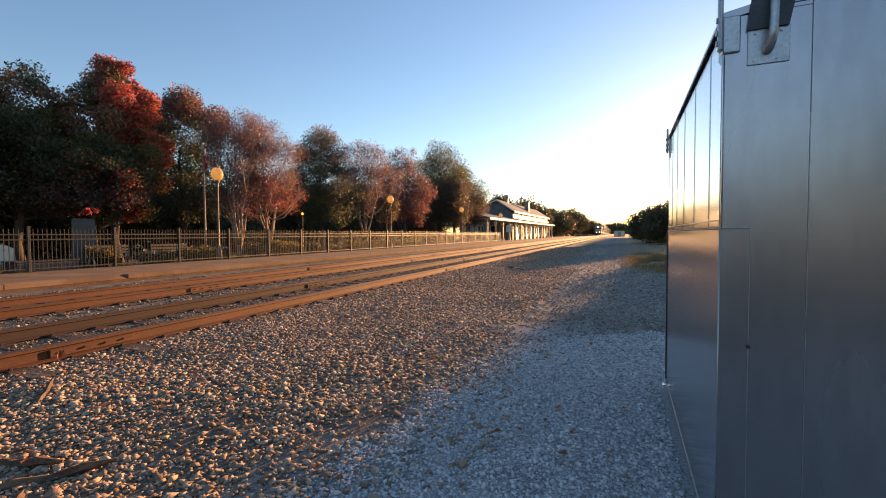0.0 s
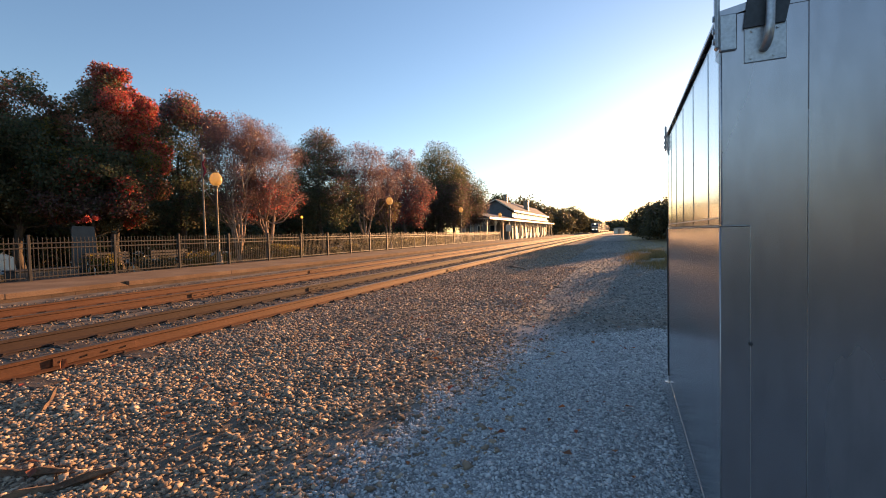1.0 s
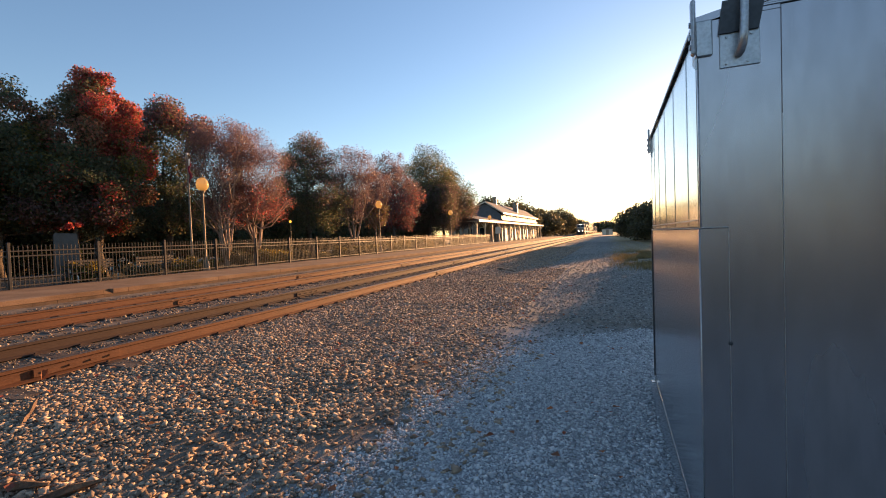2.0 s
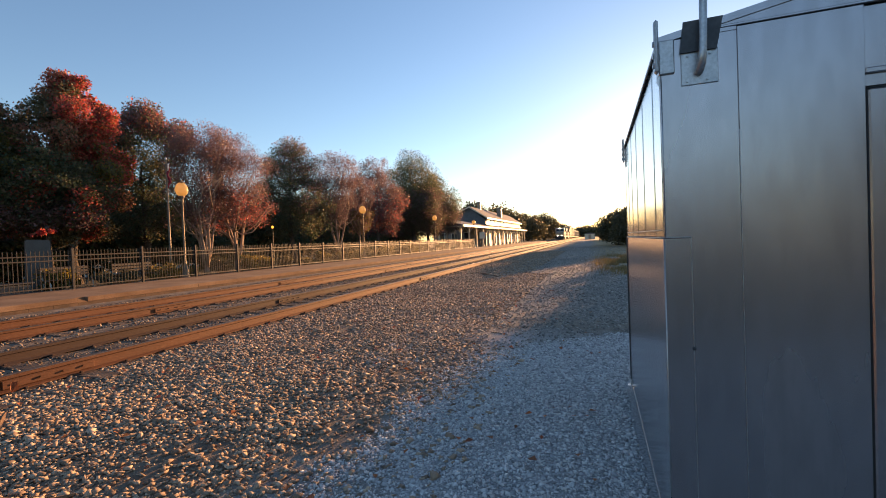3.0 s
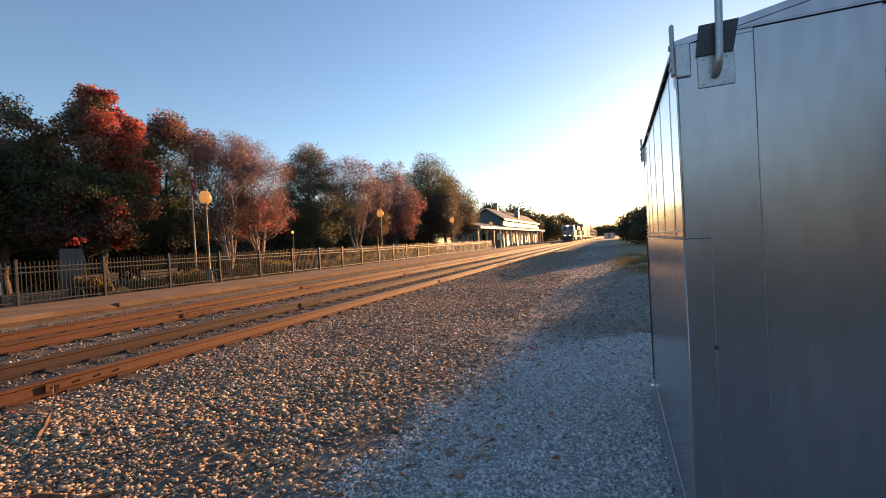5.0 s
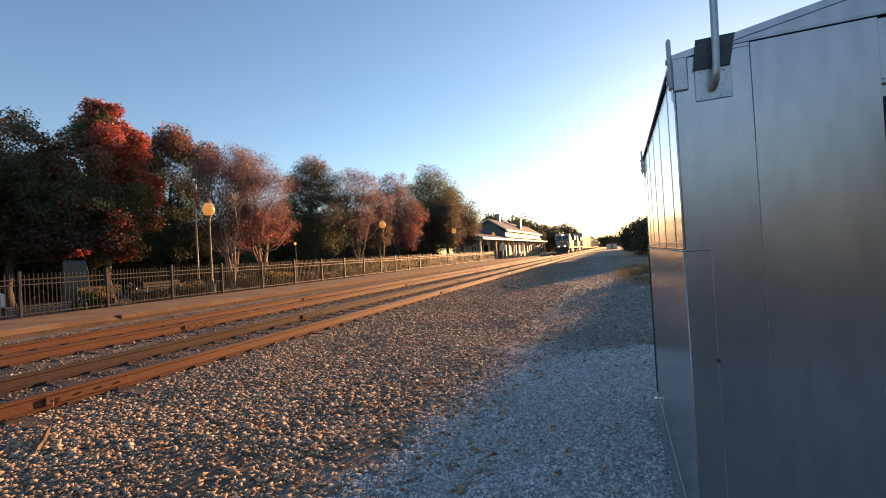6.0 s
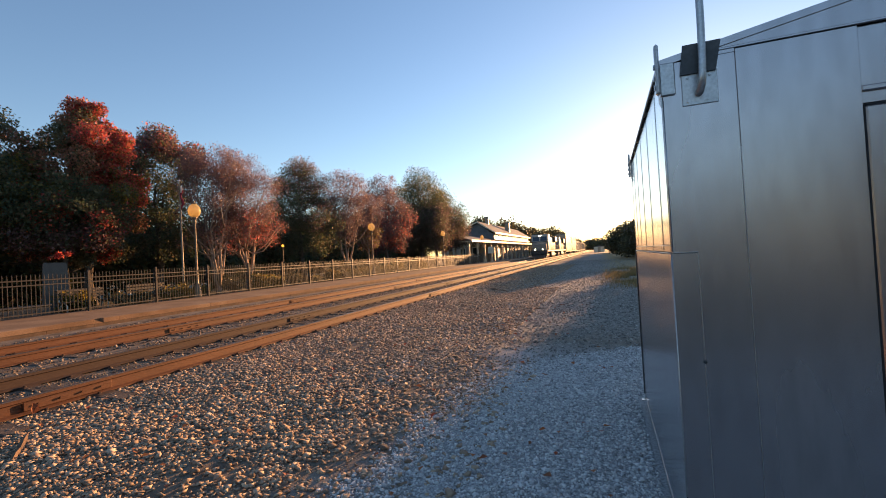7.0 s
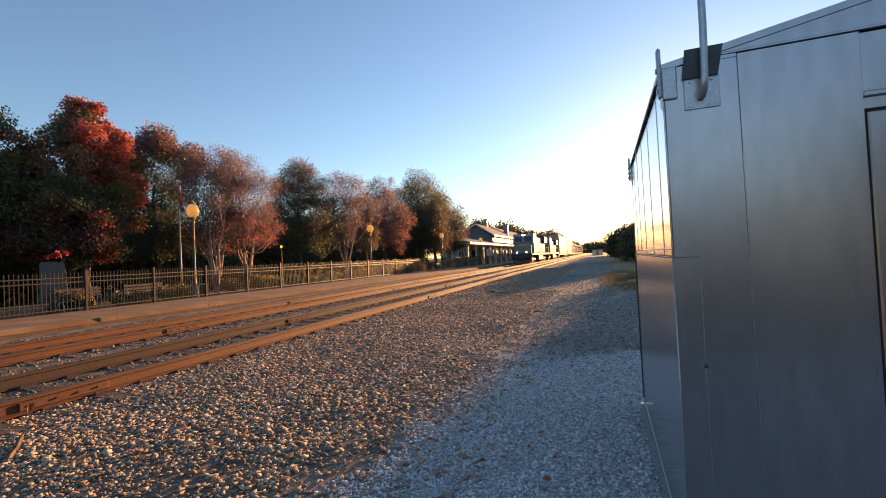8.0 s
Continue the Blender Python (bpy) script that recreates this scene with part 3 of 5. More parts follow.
# ---- signal bungalow ----
def build_bungalow():
    X0, X1, Y0, Y1, Z0, ZE, ZR = -0.484, 1.79, 2.25, 4.6, 0.07, 2.25, 2.46
    # set 0.63 degrees askew to the track, about its corner by the yard
    corner, turn = Vector((X0, Y0, 0)), -0.63
    at = corner - pose(0, 0, 0, 0, 0, turn) @ corner
    hut = thing("signal_hut", "satin aluminium railway signal hut standing on gravel", "hut", "", tuple(at), turn)
    XM = (X0 + X1) / 2
    b = Build()
    b.box(X0 + 0.06, X1 - 0.06, Y0 + 0.06, Y1 - 0.06, -0.03, Z0 + 0.02, 0.01)
    part("skid_base", b, "dark_metal", hut, "dark steel skid")
    b = Build()
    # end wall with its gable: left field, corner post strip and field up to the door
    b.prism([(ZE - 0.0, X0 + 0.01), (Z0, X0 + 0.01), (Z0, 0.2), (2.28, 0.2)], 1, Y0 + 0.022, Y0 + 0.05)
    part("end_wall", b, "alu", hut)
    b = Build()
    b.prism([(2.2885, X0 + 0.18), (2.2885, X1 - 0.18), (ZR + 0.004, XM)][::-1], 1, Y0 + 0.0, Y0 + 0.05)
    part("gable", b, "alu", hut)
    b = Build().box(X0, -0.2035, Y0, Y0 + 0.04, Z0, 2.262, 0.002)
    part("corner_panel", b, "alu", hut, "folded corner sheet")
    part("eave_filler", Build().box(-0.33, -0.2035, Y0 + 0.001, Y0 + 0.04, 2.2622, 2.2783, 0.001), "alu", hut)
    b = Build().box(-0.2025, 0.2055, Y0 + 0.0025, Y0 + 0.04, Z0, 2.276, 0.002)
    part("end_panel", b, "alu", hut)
    part("sheet_edge", Build().box(-0.2042, -0.2016, Y0 - 0.0012, Y0 + 0.004, Z0 + 0.02, 1.86, 0.0006), "steel", hut, "bright cut edge of the sheet")
    b = Build().box(-0.3, 1.66, Y0 - 0.003, Y0 + 0.04, 2.2785, 2.288, 0.002)
    part("cornice_strip", b, "alu", hut)
    b = Build().box(0.206, 1.14, Y0 + 0.016, Y0 + 0.05, 1.97, 2.276, 0.004)
    part("door_header", b, "alu", hut)
    b = Build().box(0.206, 1.14, Y0 + 0.002, Y0 + 0.022, 2.018, 2.04, 0.004)
    part("drip_edge", b, "alu", hut)
    b = Build().box(0.206, 0.2115, Y0 + 0.002, Y0 + 0.05, Z0, 1.966, 0.002).box(0.216, 1.14, Y0 + 0.012, Y0 + 0.05, 1.962, 1.97, 0.002)
    part("door_seal", b, "seal", hut, "black rubber door seal")
    door = part("door", Build().box(0.212, 1.12, Y0 - 0.002, Y0 + 0.03, Z0 + 0.03, 1.96, 0.006), "alu", hut, "closed flush aluminium door")
    b = Build().box(0.262, 0.315, Y0 - 0.018, Y0 - 0.006, 1.0, 1.16, 0.006)
    part("latch_plate", b, "steel", door)
    b = Build().tube([(0.285, Y0 - 0.018, 1.09), (0.285, Y0 - 0.055, 1.09), (0.33, Y0 - 0.06, 1.085), (0.39, Y0 - 0.058, 1.08)], 0.012, 10)
    part("door_handle", b, "steel", door, "chrome lever handle", True)
    b = Build().box(1.145, X1, Y0 + 0.003, Y0 + 0.04, Z0, 2.258, 0.004)
    part("end_panel", b, "alu", hut)
    # long wall beside the track, in vertical sheets that overlap at the seams
    edges = (2.25, 2.54, 3.02, 3.49, 3.92, 4.28, 4.6)
    for i in range(6):
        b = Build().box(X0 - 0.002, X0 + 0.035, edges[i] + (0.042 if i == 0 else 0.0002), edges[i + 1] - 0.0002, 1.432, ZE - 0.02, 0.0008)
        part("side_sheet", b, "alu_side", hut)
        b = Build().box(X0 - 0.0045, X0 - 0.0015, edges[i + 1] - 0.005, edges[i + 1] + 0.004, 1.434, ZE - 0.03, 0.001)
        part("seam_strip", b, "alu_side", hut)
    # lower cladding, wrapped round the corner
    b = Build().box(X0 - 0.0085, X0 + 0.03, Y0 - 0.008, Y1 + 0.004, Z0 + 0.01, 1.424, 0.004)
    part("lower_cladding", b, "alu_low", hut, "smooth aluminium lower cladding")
    b = Build().box(X0 - 0.007, -0.388, Y0 - 0.0085, Y0 + 0.0, Z0 + 0.01, 1.424, 0.002)
    part("corner_wrap", b, "alu", hut, "folded edge of the lower cladding")
    b = Build().box(X0 - 0.011, -0.3875, Y0 - 0.0105, Y0 - 0.0005, 1.4245, 1.428, 0.001).box(X0 - 0.011, X0 - 0.002, Y0 - 0.0, Y1, 1.4245, 1.428, 0.001)
    part("cladding_lip", b, "steel", hut, "bright cut edge of the sheet")
    b = Build().box(X0 - 0.006, X0 - 0.0025, 2.3, Y1, 1.458, 1.463, 0.001)
    part("trim_line", b, "steel", hut)
    b = Build().turned((0, 0, 0), [(0.008, 0), (0.008, 0.005), (0.004, 0.008)], 10)
    part("sheet_edge", Build().box(-0.3895, -0.3865, Y0 - 0.0095, Y0 - 0.0005, Z0 + 0.01, 1.424, 0.0008), "steel", hut, "bright cut edge of the sheet")
    lock = part("screw", b, "dark_metal", hut, "dark cam lock", True)
    lock.matrix_basis = pose(-0.388, Y0 - 0.008, 0.955, 90, 0, 0)
    part("corner_edge", Build().tube([(X0 - 0.0065, Y0 - 0.0065, Z0 + 0.02), (X0 - 0.0065, Y0 - 0.0065, 1.423)], 0.003, 8), "steel", hut, "bright rounded sheet edge", True)
    part("corner_edge", Build().tube([(X0 + 0.0, Y0 + 0.0, 1.43), (X0 + 0.0, Y0 + 0.0, 2.1)], 0.003, 8), "steel", hut, "", True)
    part("corner_trim", Build().box(X0 - 0.016, X0 - 0.009, Y1 - 0.03, Y1 + 0.004, Z0 + 0.01, 1.42, 0.003), "dark_metal", hut, "dark corner trim")
    part("bottom_lip", Build().box(X0 - 0.012, X0 - 0.003, Y0 - 0.009, Y1 + 0.004, Z0 - 0.002, Z0 + 0.009, 0.002), "steel", hut, "bright folded bottom lip")
    # roof
    b = Build()
    for x_in, x_out, z_out in ((XM, X0 - 0.012, ZE), (XM, X1 + 0.012, ZE)):
        o = [(ZR, x_in), (z_out, x_out), (z_out + 0.03, x_out), (ZR + 0.03, x_in)]
        b.prism(o if x_out < x_in else o[::-1], 1, Y0 - 0.006, Y1 + 0.012)
    part("roof", b, "alu", hut, "low gabled sheet roof")
    b = Build().tube([(X0 - 0.014, Y0 + 0.04, ZE + 0.004), (X0 - 0.014, Y1, ZE + 0.004)], 0.004, 8)
    part("eave_trim", b, "steel", hut, "round eave trim")
    # corner caps with lifting lugs
    for y, s in ((Y0, -1), (Y1, 1)):
        ya, yb = (y - 0.012, y + 0.075) if s < 0 else (y - 0.075, y + 0.012)
        b = Build().box(X0 - 0.008, X0 + 0.052, ya, yb, 2.12, ZE + 0.012, 0.004)
        cap = part("corner_cap", b, "steel", hut, "folded corner cap")
        b = Build().prism([(ya + 0.005, 2.117), (yb - 0.0, 2.117), (ya + 0.005, 2.07)][::-1], 0, X0 - 0.0095, X0 - 0.003)
        part("gusset", b, "steel", cap)
        b = Build()
        yc = y + (-0.02 if s < 0 else 0.02)
        b.box(X0 - 0.026, X0 - 0.0085, yc - 0.013, yc + 0.025, 2.125, 2.348, 0.008)
        for zz in (2.16, 2.2, 2.25):
            b.tube([(X0 - 0.032, yc + 0.006, zz), (X0 - 0.006, yc + 0.006, zz)], 0.012, 8)
        part("lifting_lug", b, "steel", cap, "bolted lifting lug")
    # conduit riser with its bracket plate
    b = Build().box(-0.408, -0.272, Y0 - 0.006, Y0 + 0.001, 2.062, 2.203, 0.002)
    plate = part("bracket_plate", b, "steel", hut, "bolted bracket plate")
    for x, z in ((-0.385, 2.078), (-0.312, 2.078), (-0.383, 2.182), (-0.3, 2.182)):
        b = Build().tube([(x, Y0 - 0.005, z), (x, Y0 - 0.011, z)], 0.0055, 8)
        part("bolt", b, "steel", plate)
    b = Build().prism([(2.195, -0.412), (2.195, -0.278), (2.322, -0.254), (2.322, -0.398)], 1, Y0 - 0.016, Y0 - 0.0075)
    part("flashing", b, "dark_metal", hut, "dark flashing behind the riser")
    b = Build()
    pts = [(-0.345, Y0 - 0.005, 2.11), (-0.344, Y0 - 0.03, 2.112), (-0.341, Y0 - 0.05, 2.13), (-0.337, Y0 - 0.055, 2.17), (-0.333, Y0 - 0.05, 2.24), (-0.33, Y0 - 0.05, 2.4), (-0.325, Y0 - 0.05, 4.2)]
    b.tube(pts, [0.016, 0.016, 0.016, 0.0155, 0.015, 0.015, 0.015], 12)
    part("conduit_riser", b, "steel", hut, "galvanised riser pipe", True)
    # small ground clips along the foot
    for y in (2.6, 4.5):
        b = Build().box(X0 - 0.045, X0 - 0.005, y - 0.03, y + 0.03, 0.045, 0.053, 0.002).box(X0 - 0.016, X0 - 0.0125, y - 0.03, y + 0.03, 0.045, 0.1, 0.001)
        part("foot_clip", b, "steel", hut, "bright foot clip")
    # remaining walls
    b = Build().box(X0 + 0.06, X1, Y1 - 0.04, Y1, Z0, ZE - 0.01, 0.004).box(X1 - 0.04, X1, Y0 + 0.06, Y1 - 0.05, Z0, ZE - 0.01, 0.004)
    b.prism([(ZE, X0 + 0.05), (ZE, X1 - 0.05), (ZR - 0.03, XM)][::-1], 1, Y1 - 0.04, Y1 - 0.008)
    part("rear_wall", b, "alu", hut)


# ---- trees ----
def leaf_mesh(name, material, centres, radii, n, size, seed, ground=0.0):
    """n leaves in clumps about the centres."""
    rng = np.random.default_rng(seed)
    c, rad = np.array(centres), np.array(radii)
    k = rng.choice(len(c), n, p=rad ** 2 / (rad ** 2).sum())
    d = rng.normal(size=(n, 3))
    d /= np.linalg.norm(d, axis=1)[:, None]
    rr = rng.uniform(0, 1, n) ** 0.42
    p = c[k] + d * (rad[k] * rr * rng.uniform(0.85, 1.2, n))[:, None] * np.array([1, 1, 0.9])
    p[:, 2] = np.maximum(p[:, 2], ground + 0.05)
    u = rng.normal(size=(n, 3))
    u /= np.linalg.norm(u, axis=1)[:, None]
    w = np.cross(u, rng.normal(size=(n, 3)))
    w /= np.linalg.norm(w, axis=1)[:, None]
    s = size * rng.uniform(0.6, 1.3, n)[:, None]
    h = np.cross(u, w) * s * 0.18
    v = np.stack([p - u * s * 0.6, p + w * s * 0.38 + h, p + u * s * 0.6, p - w * s * 0.38 + h], 1).reshape(-1, 3)
    me = bpy.data.meshes.new(name)
    me.vertices.add(4 * n)
    me.vertices.foreach_set("co", v.reshape(-1))
    me.loops.add(4 * n)
    me.loops.foreach_set("vertex_index", np.arange(4 * n))
    me.polygons.add(n)
    me.polygons.foreach_set("loop_start", np.arange(n) * 4)
    me.materials.append(M[material])
    me.update(calc_edges=True)
    return me


def build_tree(label, x, y, h, r, leaf, seed, bark="bark", stems=1, clear=2.2, n=7000, size=0.2, second=None, z0=0.12, group="trees along the fence", clump=0.27):
    """A tapered trunk or several stems with limbs, and a crown of leaf clumps with gaps."""
    if y < 70 and x > -26 and group == "trees along the fence":
        n, size = int(n * 3.4), size * 0.49
    rnd = random.Random(seed)
    tree = thing("tree", label, "tree", group, (x, y, z0))
    centres, radii = [], []
    wood = Build()
    trunks, girths = [], []
    for s in range(stems):
        a = 2 * math.pi * (s + rnd.random() * 0.5) / max(stems, 1)
        lean = 0.0 if stems == 1 else rnd.uniform(0.35, 0.6) * r
        top = Vector((math.cos(a) * lean, math.sin(a) * lean, h * rnd.uniform(0.62, 0.8)))
        base = Vector((math.cos(a) * 0.1, math.sin(a) * 0.1, -0.1)) if stems > 1 else Vector((0, 0, -0.1))
        pts, rr = [], []
        r0 = (0.022 if stems == 1 else 0.0095) * h * rnd.uniform(0.85, 1.1)
        if stems > 1:
            base = Vector((math.cos(a) * 0.05, math.sin(a) * 0.05, rnd.uniform(0.35, 0.9)))
        for i in range(7):
            f = i / 6
            p = base.lerp(top, f)
            if stems > 1:
                p.z += 0.07 * h * math.sin(math.pi * f) * (-0.6 if s % 2 else 0.4)
            p += Vector((rnd.uniform(-1, 1), rnd.uniform(-1, 1), 0)) * 0.06 * r * (f > 0)
            pts.append(p)
            rr.append(r0 * (1 - 0.82 * f) * (1.35 if i == 0 else 1))
        if stems == 1:
            wood.tube(pts, rr, 8)
        trunks.append(pts)
        girths.append(rr)
    limbs = []
    if stems > 1:
        foot = 0.019 * h
        part("trunk", Build().tube([(0, 0, -0.1), (0.02, 0.01, 0.25), (-0.02, 0.02, 0.6), (0.01, 0, 0.95)], [foot * 1.15, foot * 0.95, foot * 0.9, foot * 0.4], 8), bark, tree, "", True)
    for s, pts in enumerate(trunks):
        if s:
            part("stem", wood, bark, tree, "", True)
        if stems > 1:
            wood = Build()
            wood.tube(pts, girths[s], 8)
        for k in range(10 if stems == 1 else 5):
            i = rnd.randint(2, 5)
            p = pts[i]
            a, out = rnd.uniform(0, 2 * math.pi), r * rnd.uniform(0.45, 0.95)
            rise = min(p.z + rnd.uniform(0.08, 0.28) * h, h * 0.9)
            inside = math.sin(math.pi * min(0.97, 0.2 + 0.77 * rise / h)) ** 0.8
            out = min(out, r * 0.85 * inside)
            q = Vector((p.x * 0.6 + math.cos(a) * out, p.y * 0.6 + math.sin(a) * out, rise))
            mid = p.lerp(q, 0.5) + Vector((0, 0, -0.03 * h))
            wood.tube([p, mid, q], [0.006 * h, 0.004 * h, 0.0015 * h], 6)
            limbs.append(q)
    part("trunk" if stems == 1 else "stem", wood, bark, tree, "", True)
    # clumps fill an egg-shaped crown, with an uneven outline
    count = int(64 + r * 30)
    while len(centres) < count:
        f = rnd.random()
        cr = r * clump * rnd.uniform(0.6, 1.25)
        z = clear + cr * 0.3 + (h - clear - cr * 1.1) * f
        wide = r * (0.1 + 0.98 * math.sin(math.pi * (0.17 + 0.8 * f)) ** 0.8)
        if stems > 2:
            # a vase: the crown spreads upwards and is rounded off above
            wide = r * (0.42 + 0.62 * f) * math.sqrt(max(0.05, 1 - max(0, (f - 0.68) / 0.34) ** 2))
        if rnd.random() > (wide / (1.1 * r)) ** 1.5:
            continue
        a, d = rnd.uniform(0, 2 * math.pi), wide * rnd.random() ** 0.45
        centres.append((math.cos(a) * d, math.sin(a) * d, z))
        radii.append(cr)
    for q in limbs:
        centres.append(tuple(q))
        radii.append(r * clump * 0.8)
    part("crown", leaf_mesh("crown", leaf, centres, radii, n, size, seed), leaf, tree)
    for mat2, share, where in ([second] if isinstance(second, tuple) else second or []):
        sel = [i for i, c in enumerate(centres) if where(Vector(c), r, h)]
        if sel:
            part("coloured_crown", leaf_mesh("coloured_crown", mat2, [centres[i] for i in sel], [radii[i] * 1.08 for i in sel], int(n * share), size, seed + 1), mat2, tree, "brighter autumn leaves")
    return tree


def build_shrub(x, y, r, h, leaf, seed, z0=0.12, n=1500, label="low mounded shrub behind the fence", leaf_size=0.09):
    rnd = random.Random(seed)
    sh = thing("shrub", label, "shrub", "shrubs", (x, y, z0))
    c, rad = [], []
    for k in range(14):
        a, d = rnd.uniform(0, 6.28), r * rnd.uniform(0.2, 0.75)
        q = (math.cos(a) * d, math.sin(a) * d, h * rnd.uniform(0.25, 0.75))
        if k < 6:
            part("stem", Build().tube([(0.05 * math.cos(a), 0.05 * math.sin(a), -0.05), q], [0.018, 0.006], 5), "bark", sh)
        c.append(q)
        rad.append(min(r * 0.45, h * 0.4))
    part("foliage", leaf_mesh("foliage", leaf, c, rad, n, leaf_size, seed), leaf, sh)


def build_trees():
    def upper(c, r, h):
        return c.z > (0.42 + 0.3 * noise.noise(c * 0.8)) * h and c.y > -0.3 * r - 0.6 * noise.noise(c * 1.3) * r

    def patches(c, r, h):
        return c.z > 0.3 * h and noise.noise(c * 0.7 + Vector((3, 1, 4))) > 0.05

    def middle(c, r, h):
        return 0.45 * h < c.z < 0.72 * h and c.x > 0 and c.y > 0

    def top(c, r, h):
        return c.z > 0.72 * h and noise.noise(c * 0.9) > -0.15

    def low(c, r, h):
        return c.z < 0.55 * h
    dk = "tall dark green tree turning red at the top"
    build_tree(dk, -24.5, 10.4, 8.6, 2.5, "leaf_green", 11, n=10000, second=[("leaf_orange", 0.16, top), ("leaf_yellow", 0.3, middle), ("leaf_olive", 0.4, patches)])
    build_tree(dk, -24.8, 6.6, 8.2, 2.6, "leaf_green", 12, n=7000, second=[("leaf_yellow", 0.35, middle), ("leaf_orange", 0.2, top), ("leaf_olive", 0.4, patches)])
    maple = build_tree("red maple with bright scarlet leaves over green", -23.2, 13.5, 9.8, 2.1, "leaf_olive", 13, n=9500, second=[("leaf_red", 1.1, upper), ("leaf_orange", 0.5, patches), ("leaf_yellow", 0.12, middle)], clear=1.9)
    # Scarlet clumps stand in for sun beams on low foliage.
    for k, (c, cr) in enumerate((((2.6, -2.65, 2.25), 0.26), ((1.7, -2.0, 4.0), 0.25), ((1.7, -1.0, 4.05), 0.2))):
        tagged(part("low_bough", leaf_mesh("low_bough", "leaf_red", [c, (c[0], c[1] - 0.3, c[2] - 0.1), (c[0] + 0.2, c[1] + 0.25, c[2] + 0.05)], [cr * 0.6, cr * 0.4, cr * 0.45], 110, 0.1, 77 + k), "leaf_red", maple, "low bough with sun-beam spots put in as scarlet leaves"), kind="stuff")
    build_tree("dark maple with dull red lower boughs", -22.6, 12.2, 6.4, 2.0, "leaf_green", 14, n=6500, second=[("leaf_rust", 0.5, low), ("leaf_red", 0.25, patches)], clear=2.5)
    build_tree(dk, -25.0, 18.2, 10.5, 2.8, "leaf_green", 15, n=9500, second=[("leaf_rust", 0.4, top), ("leaf_red", 0.08, top)])
    cm = "multi-stemmed crape myrtle with rusty brown leaves and pale stems"
    build_tree(cm, -20.3, 18.0, 8.3, 2.1, "leaf_rust", 21, "pale_bark", 6, 2.6, 7500, 0.13, clump=0.26)
    build_tree(cm, -20.3, 20.1, 8.0, 2.3, "leaf_rust", 22, "pale_bark", 6, 2.5, 7500, 0.13, second=("leaf_red", 0.12, low), clump=0.26)
    build_tree("dark tree with thinning purple-brown leaves", -23.4, 29.2, 10.2, 2.9, "leaf_green", 23, n=9000, second=("leaf_rust", 0.5, upper), clear=2.0)
    build_tree(cm, -21.6, 32.8, 9.5, 2.4, "leaf_rust", 24, "pale_bark", 5, 2.8, 5500, 0.17, clump=0.27)
    build_tree("slender tree with sparse rusty leaves", -21.4, 36.4, 8.2, 1.7, "leaf_rust", 25, "pale_bark", 3, 2.5, 3200, 0.17, second=("leaf_yellow", 0.2, low), clump=0.26)
    build_tree("dark tree with thinning purple-brown leaves", -22.6, 42.4, 11.0, 2.8, "leaf_rust", 26, n=7000, size=0.24, second=("leaf_red", 0.15, low))
    build_tree("broad dark oak with an uneven crown", -23.4, 54.0, 14.0, 4.6, "leaf_green", 27, n=15000, size=0.27, second=("leaf_rust", 0.5, low), clear=2.2)
    build_tree("broad dark oak with an uneven crown", -23.4, 60.0, 11.6, 4.4, "leaf_green", 28, n=16000, size=0.27, second=("leaf_rust", 0.6, low), clear=2.4)
    for i, (x, y, h, r) in enumerate(((-31, 3, 7.5, 3.6), (-30.5, 9.5, 7.0, 3.4), (-31.5, 15.5, 7.4, 3.6), (-30, 22, 6.4, 3.4), (-30.5, 29, 6.2, 3.5), (-31, 36.5, 7.2, 3.6), (-31, 45, 8.0, 4.0), (-33, 56, 9.0, 4.5))):
        build_tree("dense dark green tree in deep shade", x, y, h, r, "leaf_green", 40 + i, n=6500, size=0.3, clear=0.7, group="trees behind the garden")
    # The row continued unseen behind the camera, added for reflections and shadows.
    for i, (x, y, h) in enumerate(((-25, -1, 9.5), (-24, -8, 10), (-25, -16, 9.5), (-24, -26, 10))):
        build_tree(dk, x, y, h, 3.2, "leaf_green", 60 + i, n=4500, size=0.3)
    # behind the station and along the line
    build_tree("large round tree behind the station", -34, 128, 13.5, 6.5, "leaf_olive", 71, n=9000, size=0.5, clear=1.5, group="far trees")
    build_tree("large round tree behind the station", -42, 132, 11.5, 5.5, "leaf_olive", 72, n=7000, size=0.5, clear=1.5, group="far trees")
    for i in range(9):
        y = 150 + i * 24
        x = -31 + i * 1.4 - 7 * (i % 2)
        build_tree("wooded edge beside the railway in evening haze", x, y, (14.0 if i < 6 else 12.0) + 1.5 * math.sin(i * 2.1), 8.0, "leaf_olive", 80 + i, n=6000, size=0.7, clear=0.5, group="far trees")
    # right of the line; unseen ones behind the hut added to shade the yard
    for i, (x, y, h, r) in enumerate(((7.8, 46, 4.8, 3.0), (4.6, 58, 5.4, 2.9), (2.9, 66, 5.2, 2.7), (11.2, 52, 5.0, 3.2), (6.4, 70, 6.2, 3.3), (6.0, 84, 6.2, 3.4), (14.8, 66, 6.6, 3.7), (6.5, 100, 6.2, 3.8), (6.5, 120, 6.2, 4.2), (6.0, 145, 5.8, 4.4), (14, 44, 6.2, 3.2))):
        build_tree("bushy olive tree beside the yard in low sun", x, y, h, r, "leaf_olive", 100 + i, n=7000, size=0.26 if y < 80 else 0.4, clear=0.25, z0=0, group="bushy trees along the yard")
    for i in range(14):
        x = -150 + i * 24
        build_tree("distant tree line across the railway", x, 620 + 30 * math.sin(i * 1.7), 13 + 3 * math.sin(i * 2.3), 17, "leaf_olive", 130 + i, n=3000, size=2.0, clear=0.5, z0=0, group="distant trees")
